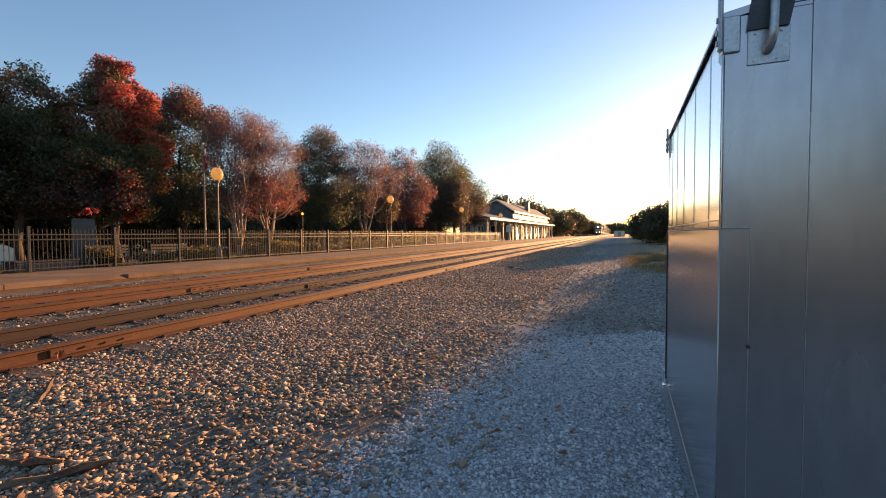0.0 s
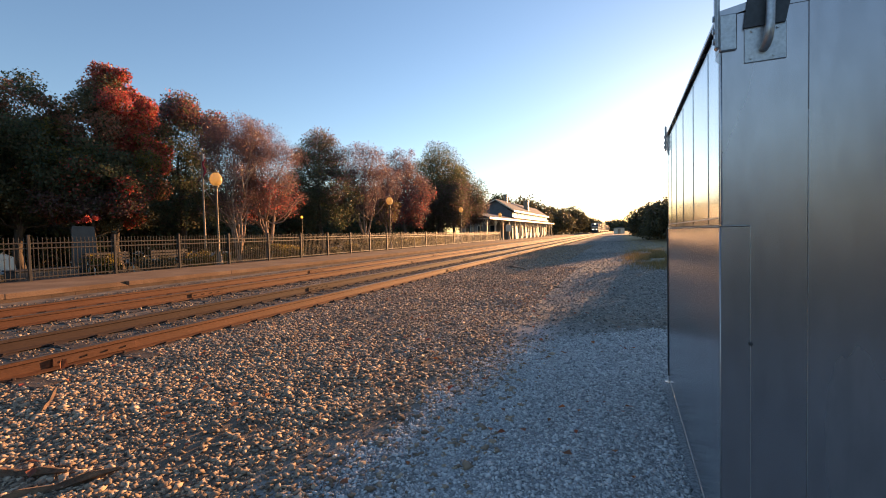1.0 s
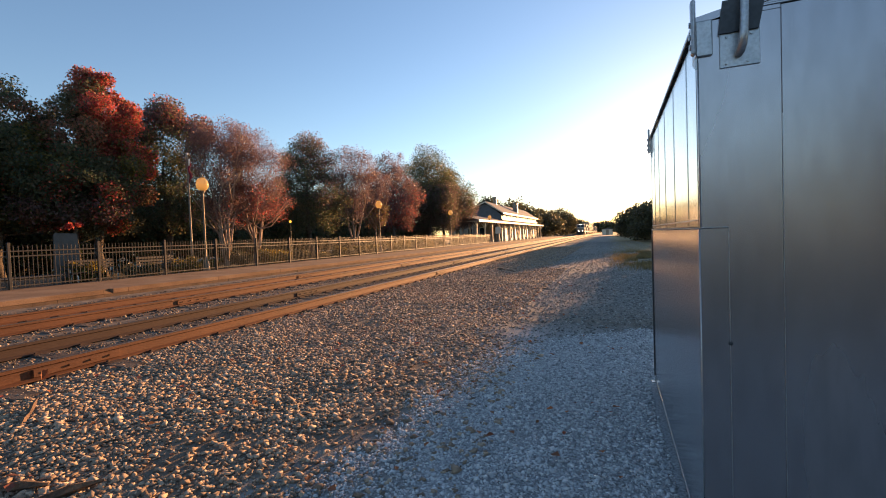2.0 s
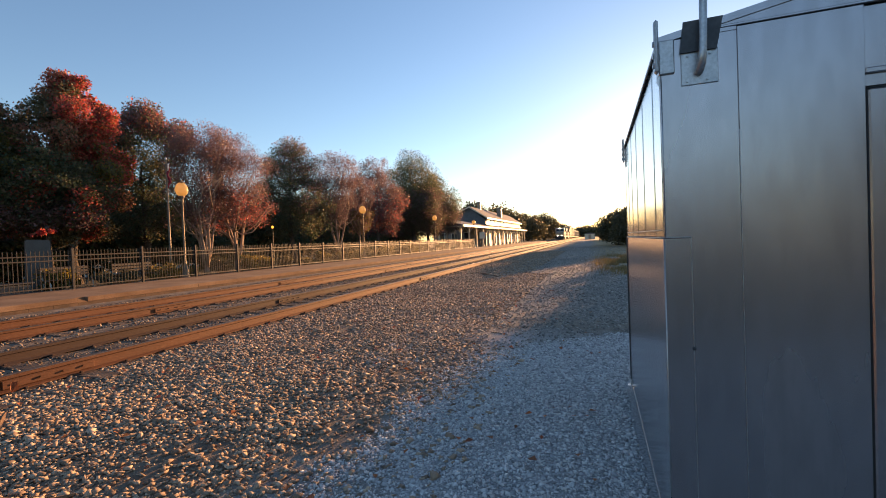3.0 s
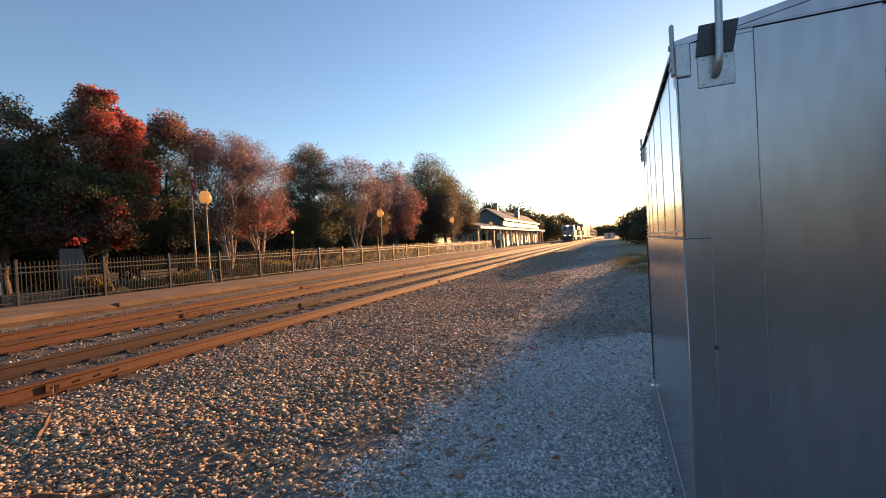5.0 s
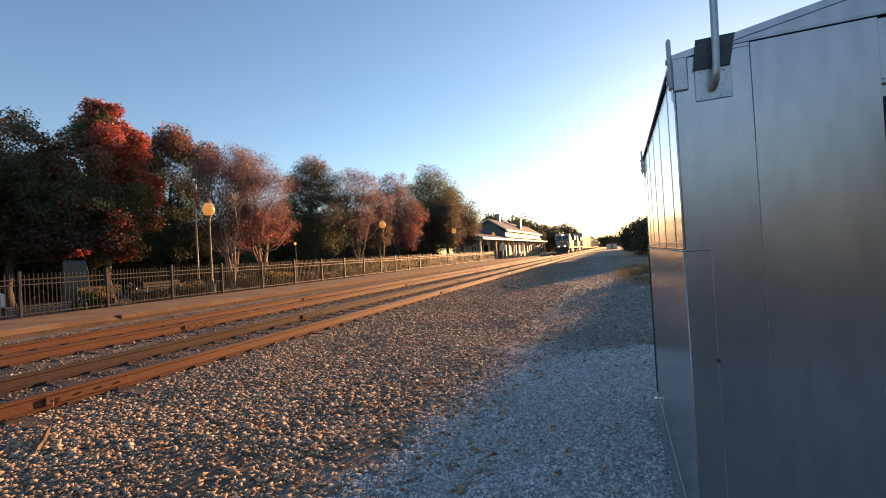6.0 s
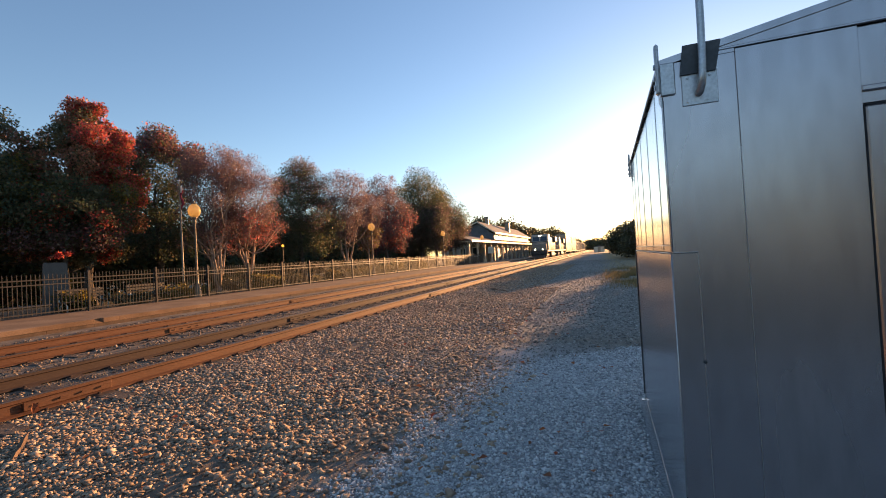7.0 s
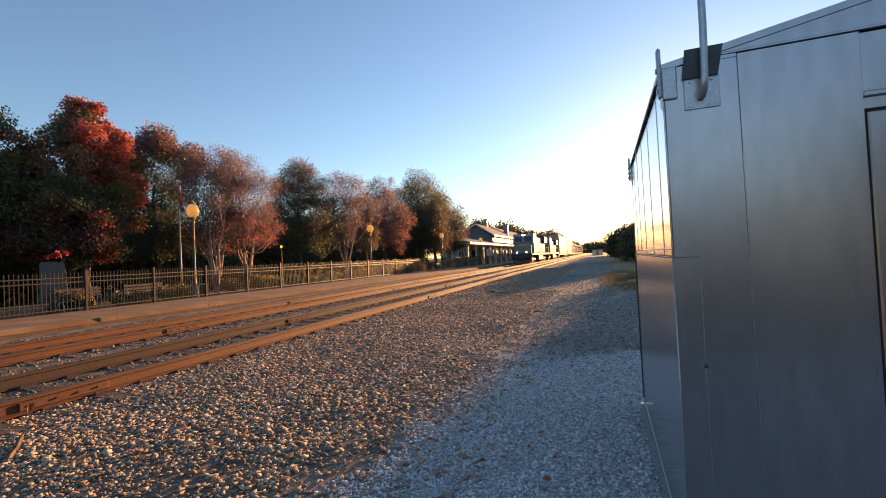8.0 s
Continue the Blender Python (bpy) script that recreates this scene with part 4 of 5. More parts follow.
    # Unseen trees behind the hut, added to throw shade on hut and gravel.
    for i, (x, y, h) in enumerate(((11.2, 44, 10.5), (17, 42, 11), (12.9, 53, 11.5), (18, 52, 11), (15.4, 63, 12), (23, 47, 11))):
        build_tree("unseen tall tree added to shade the yard", x, y, h, 3.6, "leaf_green", 150 + i, n=7000, size=0.34, clear=1.0, z0=0, group="tall trees behind the yard")
    # Unseen trees behind the camera, added to darken what the end wall mirrors.
    for i, (x, y, h, r) in enumerate(((-30, -90, 14, 9), (-9, -96, 15, 9), (8, -92, 14.5, 9), (24, -90, 15, 9), (-19, -93, 15, 9), (0, -94, 15.5, 9), (16, -91, 15, 9), (15.5, -27, 10.5, 3.6), (20, -22, 11, 4.2), (26, -26, 12, 4.8), (31, -16, 11, 4.6))):
        build_tree("unseen dark tree added for reflection in the hut", x, y, h, r, "leaf_green", 170 + i, n=4500, size=0.5, clear=0.4, z0=0, group="trees behind the yard")
    for i in range(17):
        build_shrub(-27.4 + 0.6 * math.sin(i * 1.9), -3 + i * 4.0, 2.5, 3.4 + 0.5 * math.sin(i * 2.7), "leaf_green", 260 + i, n=3800, label="tall dense dark hedge shrub in shade", leaf_size=0.26)
    r = random.Random(8)
    for i in range(15):
        y = 10.9 + i * 1.75 + r.uniform(-0.3, 0.3)
        build_shrub(-18.7 - r.uniform(0, 0.9), y, r.uniform(0.55, 0.85), r.uniform(0.6, 1.0), ("leaf_yellow", "leaf_olive", "leaf_yellow")[i % 3], 200 + i)
    for i in range(7):
        build_shrub(-21 - r.uniform(0, 2), 38 + i * 3.6, 1.1, r.uniform(0.9, 1.4), ("leaf_olive", "leaf_yellow")[i % 2], 230 + i)


# ---- station garden things ----
def build_lamps():
    lamp = thing("street_lamp", "station lamp with one amber globe on a slender post", "lamp", "platform lamps", (-18.5, 15.18, 0.12))
    b = Build().turned((0, 0, 0), [(0.2, 0), (0.2, 0.12), (0.15, 0.2), (0.13, 0.55), (0.09, 0.65), (0.06, 0.75), (0.048, 0.9), (0.042, 3.55), (0.06, 3.6), (0.06, 3.66), (0.045, 3.72), (0.11, 3.8), (0.12, 3.86)], 14)
    part("post", b, "lamp_post", lamp, "", True)
    b = Build().turned((0, 0, 3.86), [(0.1, 0), (0.19, 0.05), (0.255, 0.16), (0.275, 0.29), (0.25, 0.42), (0.18, 0.54), (0.1, 0.6)], 20)
    part("globe", b, "globe", lamp, "amber glass globe", True)
    b = Build().turned((0, 0, 4.46), [(0.13, 0), (0.13, 0.03), (0.06, 0.06), (0.035, 0.09), (0.05, 0.12), (0.02, 0.17)], 12)
    part("finial", b, "lamp_post", lamp, "", True)
    for y in (31.84, 49.2, 67.5):
        copy_thing(lamp, pose(-18.5, y, 0.12))
    yl = thing("garden_lamp", "small lit amber lamp among the dark trees", "lamp", "", (-21.4, 24.5, 0.12))
    part("post", Build().turned((0, 0, 0), [(0.07, 0), (0.05, 0.1), (0.035, 0.2), (0.03, 2.6), (0.06, 2.65)], 10), "lamp_post", yl, "", True)
    part("lit_globe", Build().turned((0, 0, 2.65), [(0.04, 0), (0.07, 0.04), (0.085, 0.09), (0.07, 0.14), (0.03, 0.18)], 12), "bulb", yl, "glowing amber globe", True)


def build_flagpole():
    f = thing("flagpole", "slim grey flagpole with a furled red flag", "flagpole", "", (-19.4, 15.2, 0.12))
    part("pole", Build().turned((0, 0, 0), [(0.1, 0), (0.1, 0.05), (0.06, 0.08), (0.055, 0.5), (0.035, 5.6)], 10), "lamp_post", f, "", True)
    part("finial", Build().turned((0, 0, 5.6), [(0.02, 0), (0.055, 0.05), (0.055, 0.08), (0.02, 0.12)], 10), "steel", f, "", True)
    b = Build()
    pts, rr = [], []
    for i in range(8):
        k = i / 7
        pts.append((0.05 + 0.05 * math.sin(i * 1.7), 0.06 + 0.04 * math.cos(i * 1.3), 5.3 - k * 1.0))
        rr.append(0.025 + 0.035 * math.sin(math.pi * k))
    b.tube(pts, rr, 9)
    part("flag", b, "flag", f, "limp red flag", True)
    part("flag_stripe", Build().tube([(0.1, 0.02, 5.42), (0.06, 0.04, 5.1)], [0.03, 0.05], 8), "flag_white", f, "pale field of the flag", True)


def build_bench(x, y, turn, m, label, legs):
    be = thing("bench", label, "bench", "benches", (x, y, 0.12 if x < -17.5 else PLAT_Z), turn)
    for k in range(4):
        part("seat_slat", Build().box(-0.85, 0.85, -0.22 + k * 0.11, -0.13 + k * 0.11, 0.43, 0.46, 0.008), m, be)
    for k in range(3):
        part("back_slat", Build().box(-0.85, 0.85, 0.25 + k * 0.02, 0.28 + k * 0.02, 0.55 + k * 0.13, 0.65 + k * 0.13, 0.008), m, be)
    for s in (-0.7, 0.7):
        b = Build().tube([(s, -0.22, 0), (s, -0.2, 0.3), (s, -0.1, 0.42), (s, 0.22, 0.42), (s, 0.28, 0.6), (s, 0.34, 0.92)], 0.025, 8)
        b.tube([(s, 0.28, 0), (s, 0.2, 0.2), (s, 0.1, 0.41)], 0.025, 8)
        part("leg", b, legs, be, "curved iron leg", True)


def build_monument():
    mo = thing("monument", "upright grey granite slab with a chipped top", "monument", "", (-20.2, 10.5, 0.1), -22)
    part("plinth", Build().box(-0.3, 0.3, -0.65, 0.65, 0, 0.3, 0.03), "stone_slab", mo)
    b = Build().prism([(-0.38, 0.3), (0.38, 0.3), (0.34, 1.9), (0.28, 1.96), (-0.3, 1.98), (-0.34, 1.92)], 0, -0.14, 0.14)
    part("slab", b, "stone_slab", mo)
    part("kerb", Build().box(-18.35, -18.2, 6.5, 10.6, 0.0, 0.2, 0.02), "cream", thing("kerb", "low pale kerb behind the fence", "kerb"))
    co = thing("utility_cabinet", "low dark green utility cabinet behind the fence", "cabinet", "", (-19.6, 8.9, 0.1))
    part("body", Build().box(-0.4, 0.4, -0.9, 0.9, 0, 0.42, 0.03), "dark_metal", co)
    part("lid", Build().box(-0.43, 0.43, -0.93, 0.93, 0.42, 0.47, 0.015), "dark_metal", co)


def build_parked_car():
    car = thing("car", "silver parked car behind the platform fence", "car", "", (-21.6, 6.45, 0.12))
    L = 2.2
    side = [(-L, 0.3), (L - 0.05, 0.28), (L, 0.5), (L - 0.04, 0.86), (L - 0.25, 0.97), (1.1, 1.06), (-2.0, 1.1), (-L, 0.8)]
    b = Build()
    b.prism(side, 0, -0.88, 0.88)
    part("body", b, "car_paint", car)
    b = Build()
    lo = [(-1.85, -0.8), (0.95, -0.8), (0.95, 0.8), (-1.85, 0.8)]
    hi = [(-1.3, -0.6), (0.15, -0.6), (0.15, 0.6), (-1.3, 0.6)]
    b.add([(x, y, 1.06) for y, x in lo] + [(x, y, 1.62) for y, x in hi], [(0, 1, 5, 4), (1, 2, 6, 5), (2, 3, 7, 6), (3, 0, 4, 7), (4, 5, 6, 7), (3, 2, 1, 0)])
    part("windows", b, "glass", car, "dark glass cabin")
    part("roof_panel", Build().box(-0.62, 0.62, -1.34, 0.2, 1.615, 1.66, 0.02), "car_paint", car)
    for s in (-1, 1):
        for y in (-1.35, 1.35):
            b = Build().tube([(s * 0.7, y, 0.32), (s * 0.9, y, 0.32)], 0.32, 18)
            w = part("wheel", b, "tyre", car)
            part("rim", Build().tube([(s * 0.895, y, 0.32), (s * 0.915, y, 0.32)], 0.2, 14), "steel", w)
        part("headlight", Build().box(s * 0.62 - 0.2, s * 0.62 + 0.2, L - 0.16, L + 0.01, 0.7, 0.86, 0.03), "lens", car, "clear headlight")
    for k in range(3):
        part("grille_bar", Build().box(-0.4, 0.4, L - 0.05, L + 0.012, 0.62 + k * 0.08, 0.65 + k * 0.08, 0.008), "steel", car)
    part("bumper", Build().box(-0.86, 0.86, L - 0.06, L + 0.05, 0.3, 0.48, 0.04), "car_paint", car)


def build_station():
    st = thing("station_building", "old station with a grey gabled roof and long platform canopy", "building", "", (0, 0, 0))
    Y0, Y1, XA, XB = 80.5, 122.0, -30.2, -19.6
    b = Build()
    for x in (XA, XB - 0.3):
        b.box(x, x + 0.3, Y0, Y1, 0.1, 4.2, 0.02)
    b.box(XA + 0.3, XB - 0.3, Y0, Y0 + 0.3, 0.1, 4.2, 0.02).box(XA + 0.3, XB - 0.3, Y1 - 0.3, Y1, 0.1, 4.2, 0.02)
    wall = part("wall", b, "brick", st)
    XM = -22.6
    b = Build().prism([(4.2, XA), (4.2, XB), (5.2, XB), (7.6, XM)][::-1], 1, Y0 + 0.05, Y0 + 0.3)
    part("gable", b, "slate", st, "shingled gable end")
    b = Build()
    for xo, zo in ((XA - 0.7, 4.0), (XB + 0.5, 5.4)):
        o = [(7.7, XM), (zo, xo), (zo + 0.18, xo), (7.9, XM)]
        b.prism(o if xo < XM else o[::-1], 1, Y0 - 0.6, Y1 + 0.6)
    roof = part("roof", b, "slate", st, "grey shingle roof")
    for xo, zo in ((XA - 0.72, 4.0), (XB + 0.52, 5.4)):
        o = [(7.65, XM), (zo - 0.05, xo), (zo + 0.14, xo), (7.85, XM)]
        part("bargeboard", Build().prism(o if xo < XM else o[::-1], 1, Y0 - 0.66, Y0 - 0.605), "cream", roof)
    part("fascia", Build().box(XB + 0.5, XB + 0.56, Y0 - 0.6, Y1 + 0.6, 5.3, 5.62, 0.01), "cream", roof, "pale eave board")
    # clerestory band above the canopy
    b = Build().box(XB - 0.3, XB - 0.002, Y0 + 0.31, Y1, 4.2, 5.4, 0.01)
    part("upper_wall", b, "brick", st)
    for k in range(12):
        win = part("window", Build().box(XB, XB + 0.04, Y0 + 1 + k * 3.4, Y0 + 3.6 + k * 3.4, 4.62, 5.22, 0.01), "cream", st)
        part("pane", Build().box(XB + 0.042, XB + 0.05, Y0 + 1.12 + k * 3.4, Y0 + 3.48 + k * 3.4, 4.72, 5.12, 0.003), "glass", win)
    b = Build().box(XB + 0.3, XB + 0.36, Y0, Y1, 4.2, 4.55, 0.01)
    part("frieze", b, "cream", st, "pale painted frieze")
    for x, y, z, w in ((XM, 88, 9.3, 0.35), (XB - 1.0, 99.0, 8.6, 0.5)):
        b = Build().box(x - w, x + w, y - w, y + w, 5.9, z - 0.2, 0.03).box(x - w - 0.1, x + w + 0.1, y - w - 0.1, y + w + 0.1, z - 0.2, z, 0.03)
        part("chimney", b, "brick", roof)
    # windows and doors on the track side
    for k in range(13):
        y = Y0 + 1.6 + k * 3.0
        dr = k % 4 == 2
        z0 = 0.4 if dr else 1.2
        win = part("window" if not dr else "door", Build().box(XB - 0.02, XB + 0.04, y, y + 1.3, z0, 3.0, 0.01), "cream", st)
        part("pane", Build().box(XB + 0.042, XB + 0.05, y + 0.12, y + 0.6, z0 + 0.12, 2.88, 0.003).box(XB + 0.042, XB + 0.05, y + 0.7, y + 1.18, z0 + 0.12, 2.88, 0.003), "glass", win)
    for k in range(3):
        x = XA + 1.2 + k * 2.5
        win = part("window", Build().box(x, x + 1.2, Y0 - 0.04, Y0 + 0.02, 1.2, 3.0, 0.01), "cream", st)
        part("pane", Build().box(x + 0.12, x + 1.08, Y0 - 0.05, Y0 - 0.042, 1.32, 2.88, 0.003), "glass", win)
    # canopy on posts
    ca = thing("platform_canopy", "long shingled platform canopy on bracketed wooden posts", "canopy")
    b = Build().prism([(3.55, -18.2), (4.05, -20.0), (4.18, -20.0), (3.72, -18.2)][::-1], 1, Y0, 126.0)
    b.prism([(3.55, -18.2), (4.6, -21.6), (3.55, -25.0), (3.7, -25.0), (4.75, -21.6), (3.72, -18.2)], 1, 60.5, Y0 - 0.1)
    part("canopy_roof", b, "slate", ca)
    part("edge_board", Build().box(-18.2, -18.14, 60.4, 126.0, 3.45, 3.78, 0.01), "cream", ca, "pale edge board lit by the sun")
    part("end_board", Build().box(-25.0, -18.2, 60.42, 60.48, 3.45, 3.62, 0.01), "cream", ca)
    post = Build().box(-0.11, 0.11, -0.11, 0.11, 0.1, 3.6, 0.015).box(-0.18, 0.18, -0.18, 0.18, 0.1, 0.7, 0.02)
    for s in (-1, 1):
        pts = [(0, s * 0.1, 2.5), (0, s * 0.35, 2.95), (0, s * 0.8, 3.4), (0, s * 1.1, 3.5)]
        post.tube(pts, 0.06, 6)
        post.tube([(s * 0.1, 0, 2.6), (s * 0.3, 0, 3.0), (s * 0.6, 0, 3.42)], 0.055, 6)
    post_me = mesh_of("canopy_post", post, "cream")
    for y in np.arange(61.5, 126, 4.6):
        for x in ((-18.95,) if y > 79 else (-18.95, -24.2)):
            ob = part("canopy_post", post_me, "cream", ca)
            ob.matrix_basis = pose(x, float(y), 0)
    sg = thing("platform_sign", "pale square notice board on two legs", "sign", "", (-17.9, 70.5, PLAT_Z - 0.2), 55)
    part("board", Build().box(-0.6, 0.6, -0.04, 0.04, 1.5, 2.6, 0.02), "cream", sg)
    for s in (-0.5, 0.5):
        part("leg", Build().box(s - 0.05, s + 0.05, -0.04, 0.04, 0, 1.5, 0.01), "fence", sg)
    sh = thing("shed", "small distant lineside building lit by the low sun", "building", "", (-1.2, 178, 0))
    # Cream wall colour carries the golden sunlight; this face points away from the sun.
    part("wall", Build().box(-1.9, 1.9, -3, 3, 0, 2.1, 0.03), "cream", sh)
    part("roof", Build().prism([(2.1, -2.3), (2.1, 2.3), (2.55, 0)][::-1], 1, -3.3, 3.3), "slate", sh)
    part("door", Build().box(-0.5, 0.5, -3.04, -2.99, 0.05, 1.9, 0.02), "car_tan", sh)


# ---- ground clutter ----
def build_clutter():
    rng = np.random.default_rng(9)
    sticks = (((-5.27, 2.16, 0.03), (-5.84, 2.56, 0.07), 0.035, "broken brown stick on the ballast"), ((-4.1, 1.36, 0.02), (-3.72, 1.86, 0.05), 0.05, "rotten splintered tie fragment"),
              ((-4.6, 1.5, 0.03), (-4.0, 1.72, 0.05), 0.055, "rotten splintered tie fragment"), ((-3.5, 1.15, 0.03), (-3.9, 1.5, 0.03), 0.045, "rotten splintered tie fragment"),
              ((-5.21, 17.89, 0.03), (-4.16, 16.46, 0.03), 0.07, "weathered wood piece lying on gravel"), ((-6.1, 16.4, 0.03), (-5.6, 15.5, 0.03), 0.06, "weathered wood piece lying on gravel"),
              ((-2.9, 11.6, 0.02), (-2.2, 11.3, 0.02), 0.03, "thin dark stick on gravel"))
    for a, c, r, label in sticks:
        a, c = (a[0], a[1], a[2] - 0.02), (c[0], c[1], c[2] - 0.02)
        st = thing("wood_piece", label, "wood", "wood debris", a)
        d = Vector(c) - Vector(a)
        b = Build()
        pts = [d * k + Vector((0, 0, 0.012 * math.sin(k * 9))) for k in (0, 0.25, 0.5, 0.75, 1)]
        r *= 0.7
        b.tube(pts, [r * 0.35, r, r * 0.8, r * 0.95, r * 0.2], 5)
        part("splinter", b, "wood", st)
    n = 420
    x = -6.5 + 5.8 * rng.random(n) ** 1.2
    y = rng.uniform(0.8, 13, n)
    lv = Build()
    for i in range(n):
        s, a = rng.uniform(0.018, 0.04), rng.uniform(0, 6.28)
        t = Vector((math.cos(a), math.sin(a), rng.uniform(-0.3, 0.5))) * s
        w = Vector((-math.sin(a), math.cos(a), rng.uniform(-0.4, 0.4))) * s * 0.7
        p = Vector((x[i], y[i], 0.05))
        lv.add([p - t, p + w + Vector((0, 0, s * 0.3)), p + t, p - w + Vector((0, 0, s * 0.3))], [(0, 1, 2), (0, 2, 3)])
    tagged(part("fallen_leaves", lv, "fallen"), "dry red and orange leaves scattered on the stones", "leaves", "", "stuff")
    lf = thing("maple_leaf", "orange leaf standing against the rail foot", "leaf", "", (-6.6, 3.0, 0.03))
    b = Build().add([(0, -0.03, 0), (0.01, 0.035, 0.02), (0.015, 0.02, 0.09), (0.0, -0.02, 0.12), (0.012, -0.045, 0.06)], [(0, 1, 2), (0, 2, 3), (0, 3, 4)])
    b.add([(p[0] - 0.002, p[1], p[2]) for p in b.v], [(2, 1, 0), (3, 2, 0), (4, 3, 0)])
    part("blade", b, "fallen", lf)
    gb = Build()
    for i in range(14000):
        px, py = rng.normal(0.75, 0.6), rng.normal(24, 3.6)
        if noise.noise((px * 0.9, py * 0.5, 7)) < -0.15 or py < 16.5:
            continue
        h, a, w = rng.uniform(0.05, 0.22), rng.uniform(0, 6.28), rng.uniform(0.004, 0.012)
        dx, dy = math.cos(a), math.sin(a)
        gb.add([(px - dy * w, py + dx * w, 0), (px + dy * w, py - dx * w, 0), (px + dx * h * 0.5, py + dy * h * 0.5, h)], [(0, 1, 2)])
    tagged(part("dry_grass", gb, "dry_grass"), "patch of straw-coloured dry grass beside the yard", "grass", "", "stuff")


# ---- train ----
TRAIN = []


def bogie(parent, y, m="loco_dark", axles=3):
    b = Build()
    for s in (-1, 1):
        b.box(s * 0.95 - 0.1, s * 0.95 + 0.1, y - axles * 0.85, y + axles * 0.85, 0.45, 0.75, 0.04)
        for k in range(axles):
            yy = y + (k - (axles - 1) / 2) * 1.7
            b.box(s * 0.98 - 0.14, s * 0.98 + 0.14, yy - 0.2, yy + 0.2, 0.35, 0.65, 0.04)
    bg = part("truck", b, m, parent)
    for k in range(axles):
        yy = y + (k - (axles - 1) / 2) * 1.7
        w = Build()
        for s in (-1, 1):
            w.tube([(s * 0.69, yy, 0.5), (s * 0.82, yy, 0.5)], 0.5, 20)
        w.tube([(-0.7, yy, 0.5), (0.7, yy, 0.5)], 0.08, 8)
        part("wheelset", w, "rust_dark", bg)


def build_locomotive(offset, lit):
    lo = thing("locomotive", "grey diesel freight locomotive with bright headlights" if lit else "grey diesel freight locomotive coupled behind", "locomotive", "train", (TRACKS[1], 0, RAIL_Z))
    part("underframe", Build().box(-1.5, 1.5, 0.3, 21.7, 1.2, 1.5, 0.03), "loco_dark", lo)
    b = Build()
    b.box(-1.45, 1.45, 0.05, 0.3, 0.75, 1.5, 0.03)
    b.add([(-1.35, 0.2, 0.75), (1.35, 0.2, 0.75), (1.2, -0.35, 0.12), (-1.2, -0.35, 0.12), (-1.35, 0.3, 0.75), (1.35, 0.3, 0.75), (1.2, -0.2, 0.12), (-1.2, -0.2, 0.12)],
          [(0, 3, 2, 1), (4, 5, 6, 7), (0, 1, 5, 4), (3, 7, 6, 2), (0, 4, 7, 3), (1, 2, 6, 5)])
    part("pilot", b, "loco_dark", lo, "snow plough pilot")
    nose = [(0.9, 1.5), (2.2, 1.5), (2.2, 3.1), (1.35, 2.95), (0.95, 2.6)]
    nb = Build().prism(nose, 0, -1.25, 1.25)
    part("nose", nb, "loco_nose", lo)
    cabp = [(2.2, 1.5), (4.9, 1.5), (4.9, 4.25), (4.6, 4.42), (2.5, 4.42), (2.05, 4.1), (1.75, 3.1), (2.2, 3.0)]
    cabb = part("cab", Build().prism(cabp, 0, -1.5, 1.5), "loco", lo)
    for s in (-1, 1):
        w = Build().add([(s * 0.12, 1.765, 3.2), (s * 1.3, 1.765, 3.2), (s * 1.25, 2.0, 3.98), (s * 0.12, 2.0, 3.98), (s * 0.12, 1.85, 3.2), (s * 1.3, 1.85, 3.2), (s * 1.25, 2.08, 3.98), (s * 0.12, 2.08, 3.98)],
                        [(0, 1, 2, 3), (7, 6, 5, 4), (0, 4, 5, 1), (3, 2, 6, 7), (0, 3, 7, 4), (1, 5, 6, 2)])
        part("windscreen", w, "glass", cabb)
        part("side_window", Build().box(s * 1.5 - 0.02, s * 1.5 + 0.02, 2.8, 4.3, 3.0, 3.85, 0.01), "glass", cabb)
        part("number_board", Build().box(s * 0.75 - 0.3, s * 0.75 + 0.3, 1.98, 2.2, 4.1, 4.24, 0.02), "cream", cabb, "blank pale number board")
        part("ditch_light", Build().turned((0, 0, 0), [(0.095, -0.1), (0.095, 0.0), (0.07, 0.03)], 12), "headlight" if lit else "lens", lo, "bright ditch light" if lit else "").matrix_basis = pose(s * 0.66, 0.0, 1.66, 90, 0, 0)
        part("ditch_housing", Build().box(s * 0.66 - 0.17, s * 0.66 + 0.17, 0.1, 0.35, 1.49, 1.84, 0.03), "loco_dark", lo)
        part("head_lamp", Build().turned((0, 0, 0), [(0.09, -0.1), (0.09, 0.0), (0.06, 0.03)], 12), "headlight" if lit else "lens", cabb, "bright headlight" if lit else "").matrix_basis = pose(s * 0.16, 2.0, 4.2, 90, 0, 0)
        # walkway rails
        rb = Build()
        for k in range(11):
            rb.tube([(s * 1.46, 5.2 + k * 1.55, 1.5), (s * 1.46, 5.2 + k * 1.55, 2.5)], 0.02, 5)
        rb.tube([(s * 1.46, 5.0, 2.5), (s * 1.46, 20.9, 2.5)], 0.02, 5)
        part("handrail", rb, "cream", lo)
        for y in (0.5, 21.3):
            for k in range(4):
                part("step", Build().box(s * 1.42 - 0.08, s * 1.42 + 0.08, y - 0.25, y + 0.25, 0.35 + k * 0.28, 0.39 + k * 0.28, 0.01), "cream", lo)
    part("headlight_box", Build().box(-0.4, 0.4, 2.02, 2.3, 4.0, 4.45, 0.03), "loco_dark", cabb)
    hb = Build()
    hb.box(-0.95, 0.95, 4.92, 20.6, 1.5, 4.1, 0.15)
    hood = part("long_hood", hb, "loco", lo)
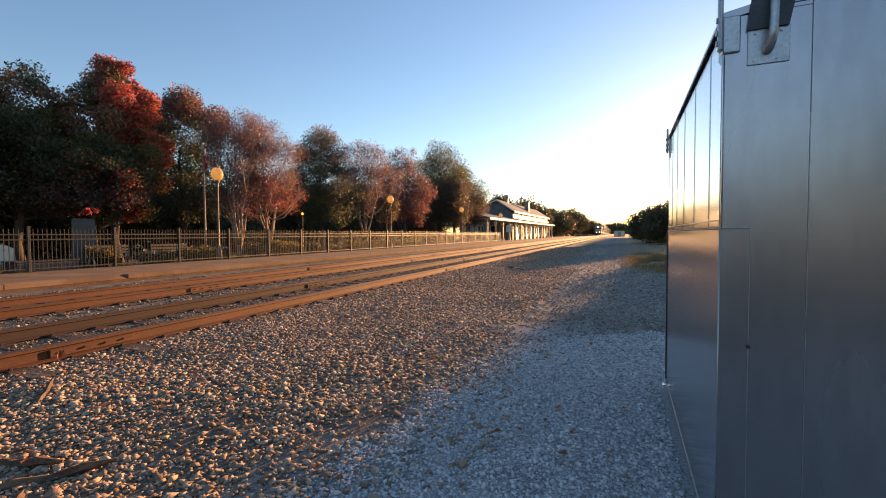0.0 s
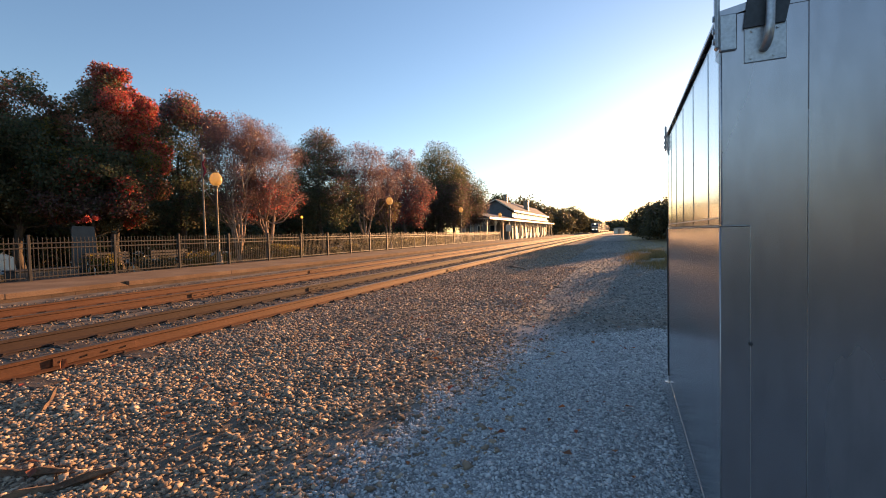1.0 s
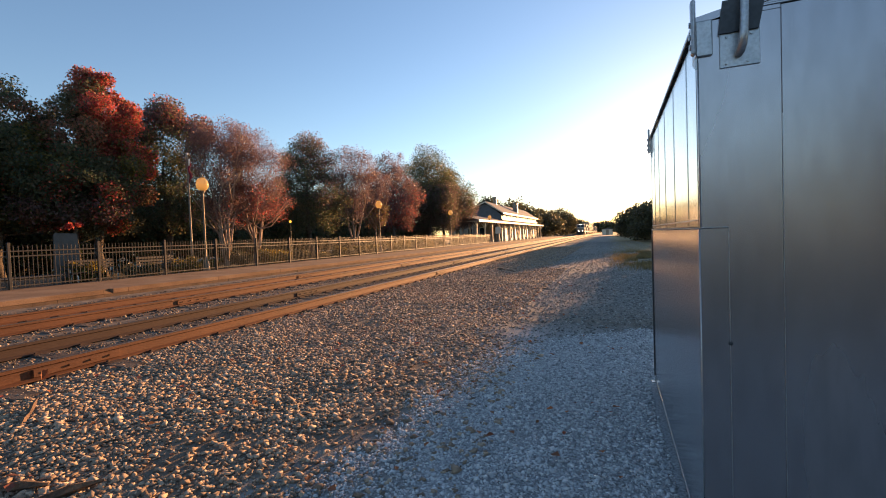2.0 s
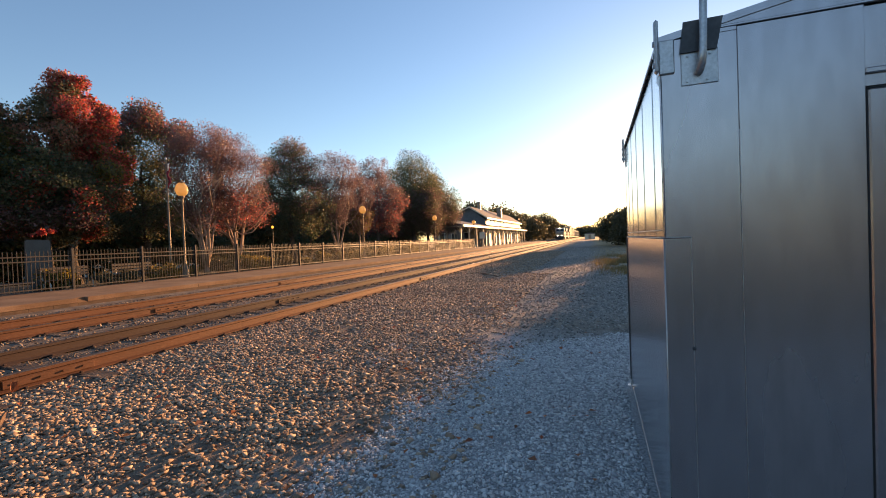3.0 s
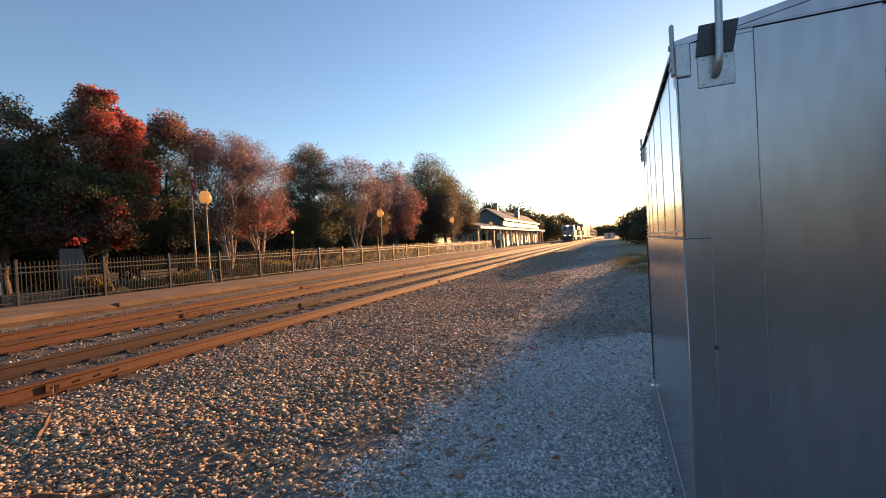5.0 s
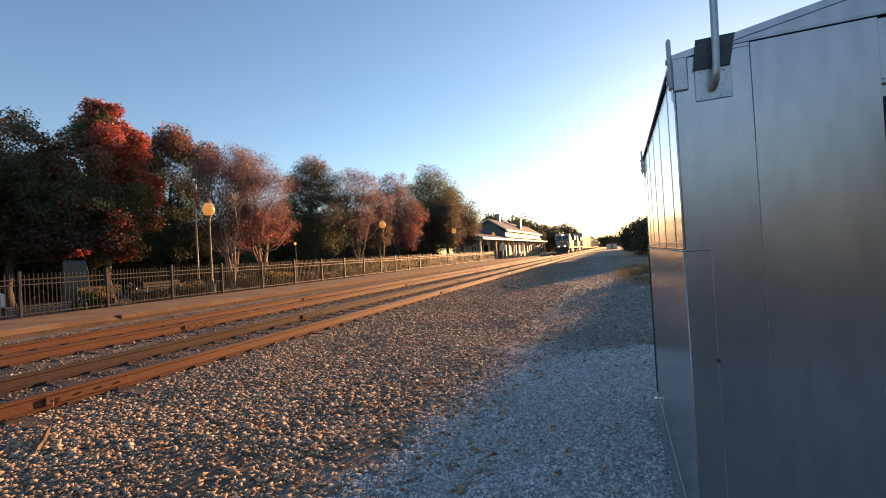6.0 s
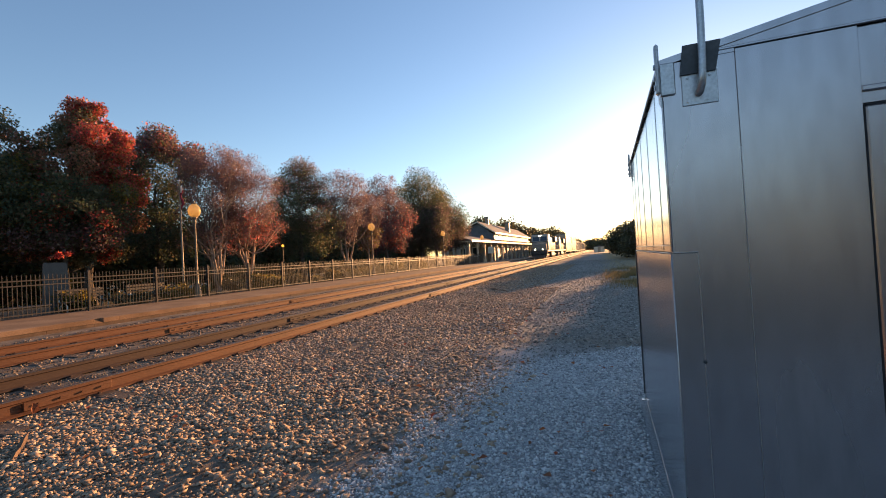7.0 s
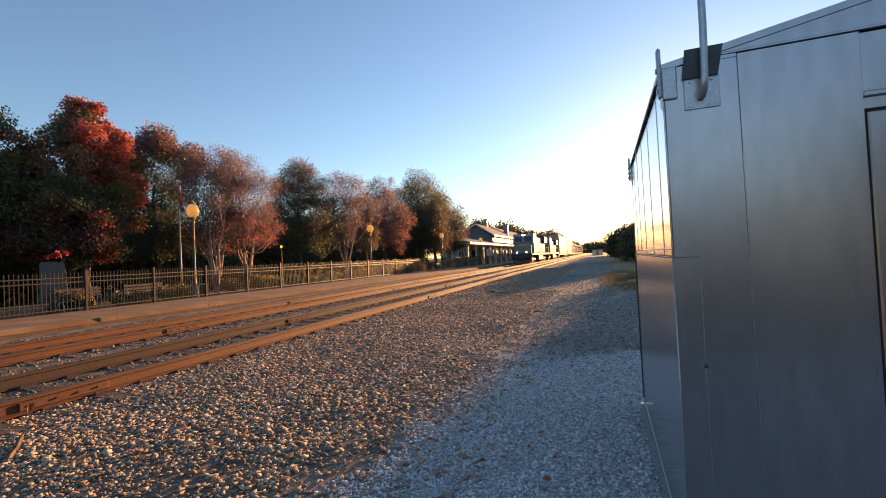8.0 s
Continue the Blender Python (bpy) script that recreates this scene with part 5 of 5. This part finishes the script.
    for k in range(7):
        for s in (-1, 1):
            part("hood_door", Build().box(s * 0.95 - 0.015, s * 0.95 + 0.015, 6.0 + k * 1.5, 7.3 + k * 1.5, 1.7, 3.3, 0.01), "loco", hood)
    part("radiator", Build().box(-1.45, 1.45, 15.8, 20.2, 3.2, 4.35, 0.1), "loco_dark", hood, "flared radiator wings")
    for y in (7.5, 10.0):
        part("exhaust", Build().box(-0.4, 0.4, y, y + 1.2, 4.08, 4.42, 0.05), "loco_dark", hood)
    part("fuel_tank", Build().box(-1.35, 1.35, 8.2, 13.8, 0.35, 1.2, 0.12), "loco_dark", lo)
    part("coupler", Build().box(-0.15, 0.15, -0.55, 0.3, 0.72, 0.98, 0.04), "loco_dark", lo)
    part("coupler", Build().box(-0.15, 0.15, 21.7, 22.04, 0.72, 0.98, 0.04), "loco_dark", lo)
    bogie(lo, 4.0)
    bogie(lo, 18.0)
    TRAIN.append((lo, offset))


def build_freight_car(offset, length, height, m, label):
    fc = thing("freight_car", label, "freight car", "train", (TRACKS[1], 0, RAIL_Z))
    body = part("body", Build().box(-1.5, 1.5, 0.4, length - 0.4, 1.1, height, 0.06), m, fc)
    for s in (-1, 1):
        k = 0.8
        while k < length - 0.6:
            part("side_rib", Build().box(s * 1.5 - 0.03, s * 1.5 + 0.05, k, k + 0.12, 1.15, height - 0.08, 0.01), m, body)
            k += length / 12
    part("end_ladder", Build().box(-1.2, -0.8, 0.3, 0.38, 1.3, height - 0.3, 0.02), "loco_dark", body)
    part("roof", Build().box(-1.42, 1.42, 0.45, length - 0.45, height, height + 0.12, 0.04), "car_grey", fc)
    part("sill", Build().box(-1.35, 1.35, 0.1, length - 0.1, 0.85, 1.1, 0.02), "loco_dark", fc)
    part("coupler", Build().box(-0.12, 0.12, -0.4, 0.1, 0.72, 0.96, 0.03), "loco_dark", fc)
    part("coupler", Build().box(-0.12, 0.12, length - 0.1, length + 0.2, 0.72, 0.96, 0.03), "loco_dark", fc)
    bogie(fc, 2.6, "loco_dark", 2)
    bogie(fc, length - 2.6, "loco_dark", 2)
    TRAIN.append((fc, offset))


def build_train():
    build_locomotive(0.0, True)
    build_locomotive(22.6, False)
    y = 45.4
    for k in range(8):
        if k < 2:
            build_freight_car(y, 27.0, 5.6, "car_tan", "tall weathered tan enclosed freight car")
            y += 27.6
        else:
            build_freight_car(y, 17.5, (4.6, 4.3, 4.7)[k % 3], ("car_grey", "car_tan", "car_grey")[k % 3], "weathered box freight car")
            y += 18.1


def motions():
    """The train rolls towards the station on the far track, slowing a little."""
    for ob, off in TRAIN:
        rows = []
        for k in range(17):
            t = k * 0.5
            rows.append((t, pose(TRACKS[1], 226.2 - 24.5 * t + 0.5 * t * t + off, RAIL_Z)))
        walk(ob, rows)


build_ground()
build_bungalow()
build_station()
build_train()
build_trees()
build_lamps()
build_flagpole()
# Pale leg colour on the two dark benches stands in for sunlight.
build_bench(-19.2, 13.45, 90, "fence", "dark park bench with curved iron legs behind the fence", "bench_white")
build_bench(-19.4, 11.0, 90, "fence", "dark park bench with curved iron legs behind the fence", "bench_white")
build_bench(-18.3, 48.2, 90, "bench_white", "pale station bench beside the fence", "bench_white")
build_monument()
build_parked_car()
build_clutter()
build_platform()
build_fence()
build_track(TRACKS[0], ("rust_dark", "rust"))
build_track(TRACKS[1], ("rust", "rust"))
build_stones()
motions()
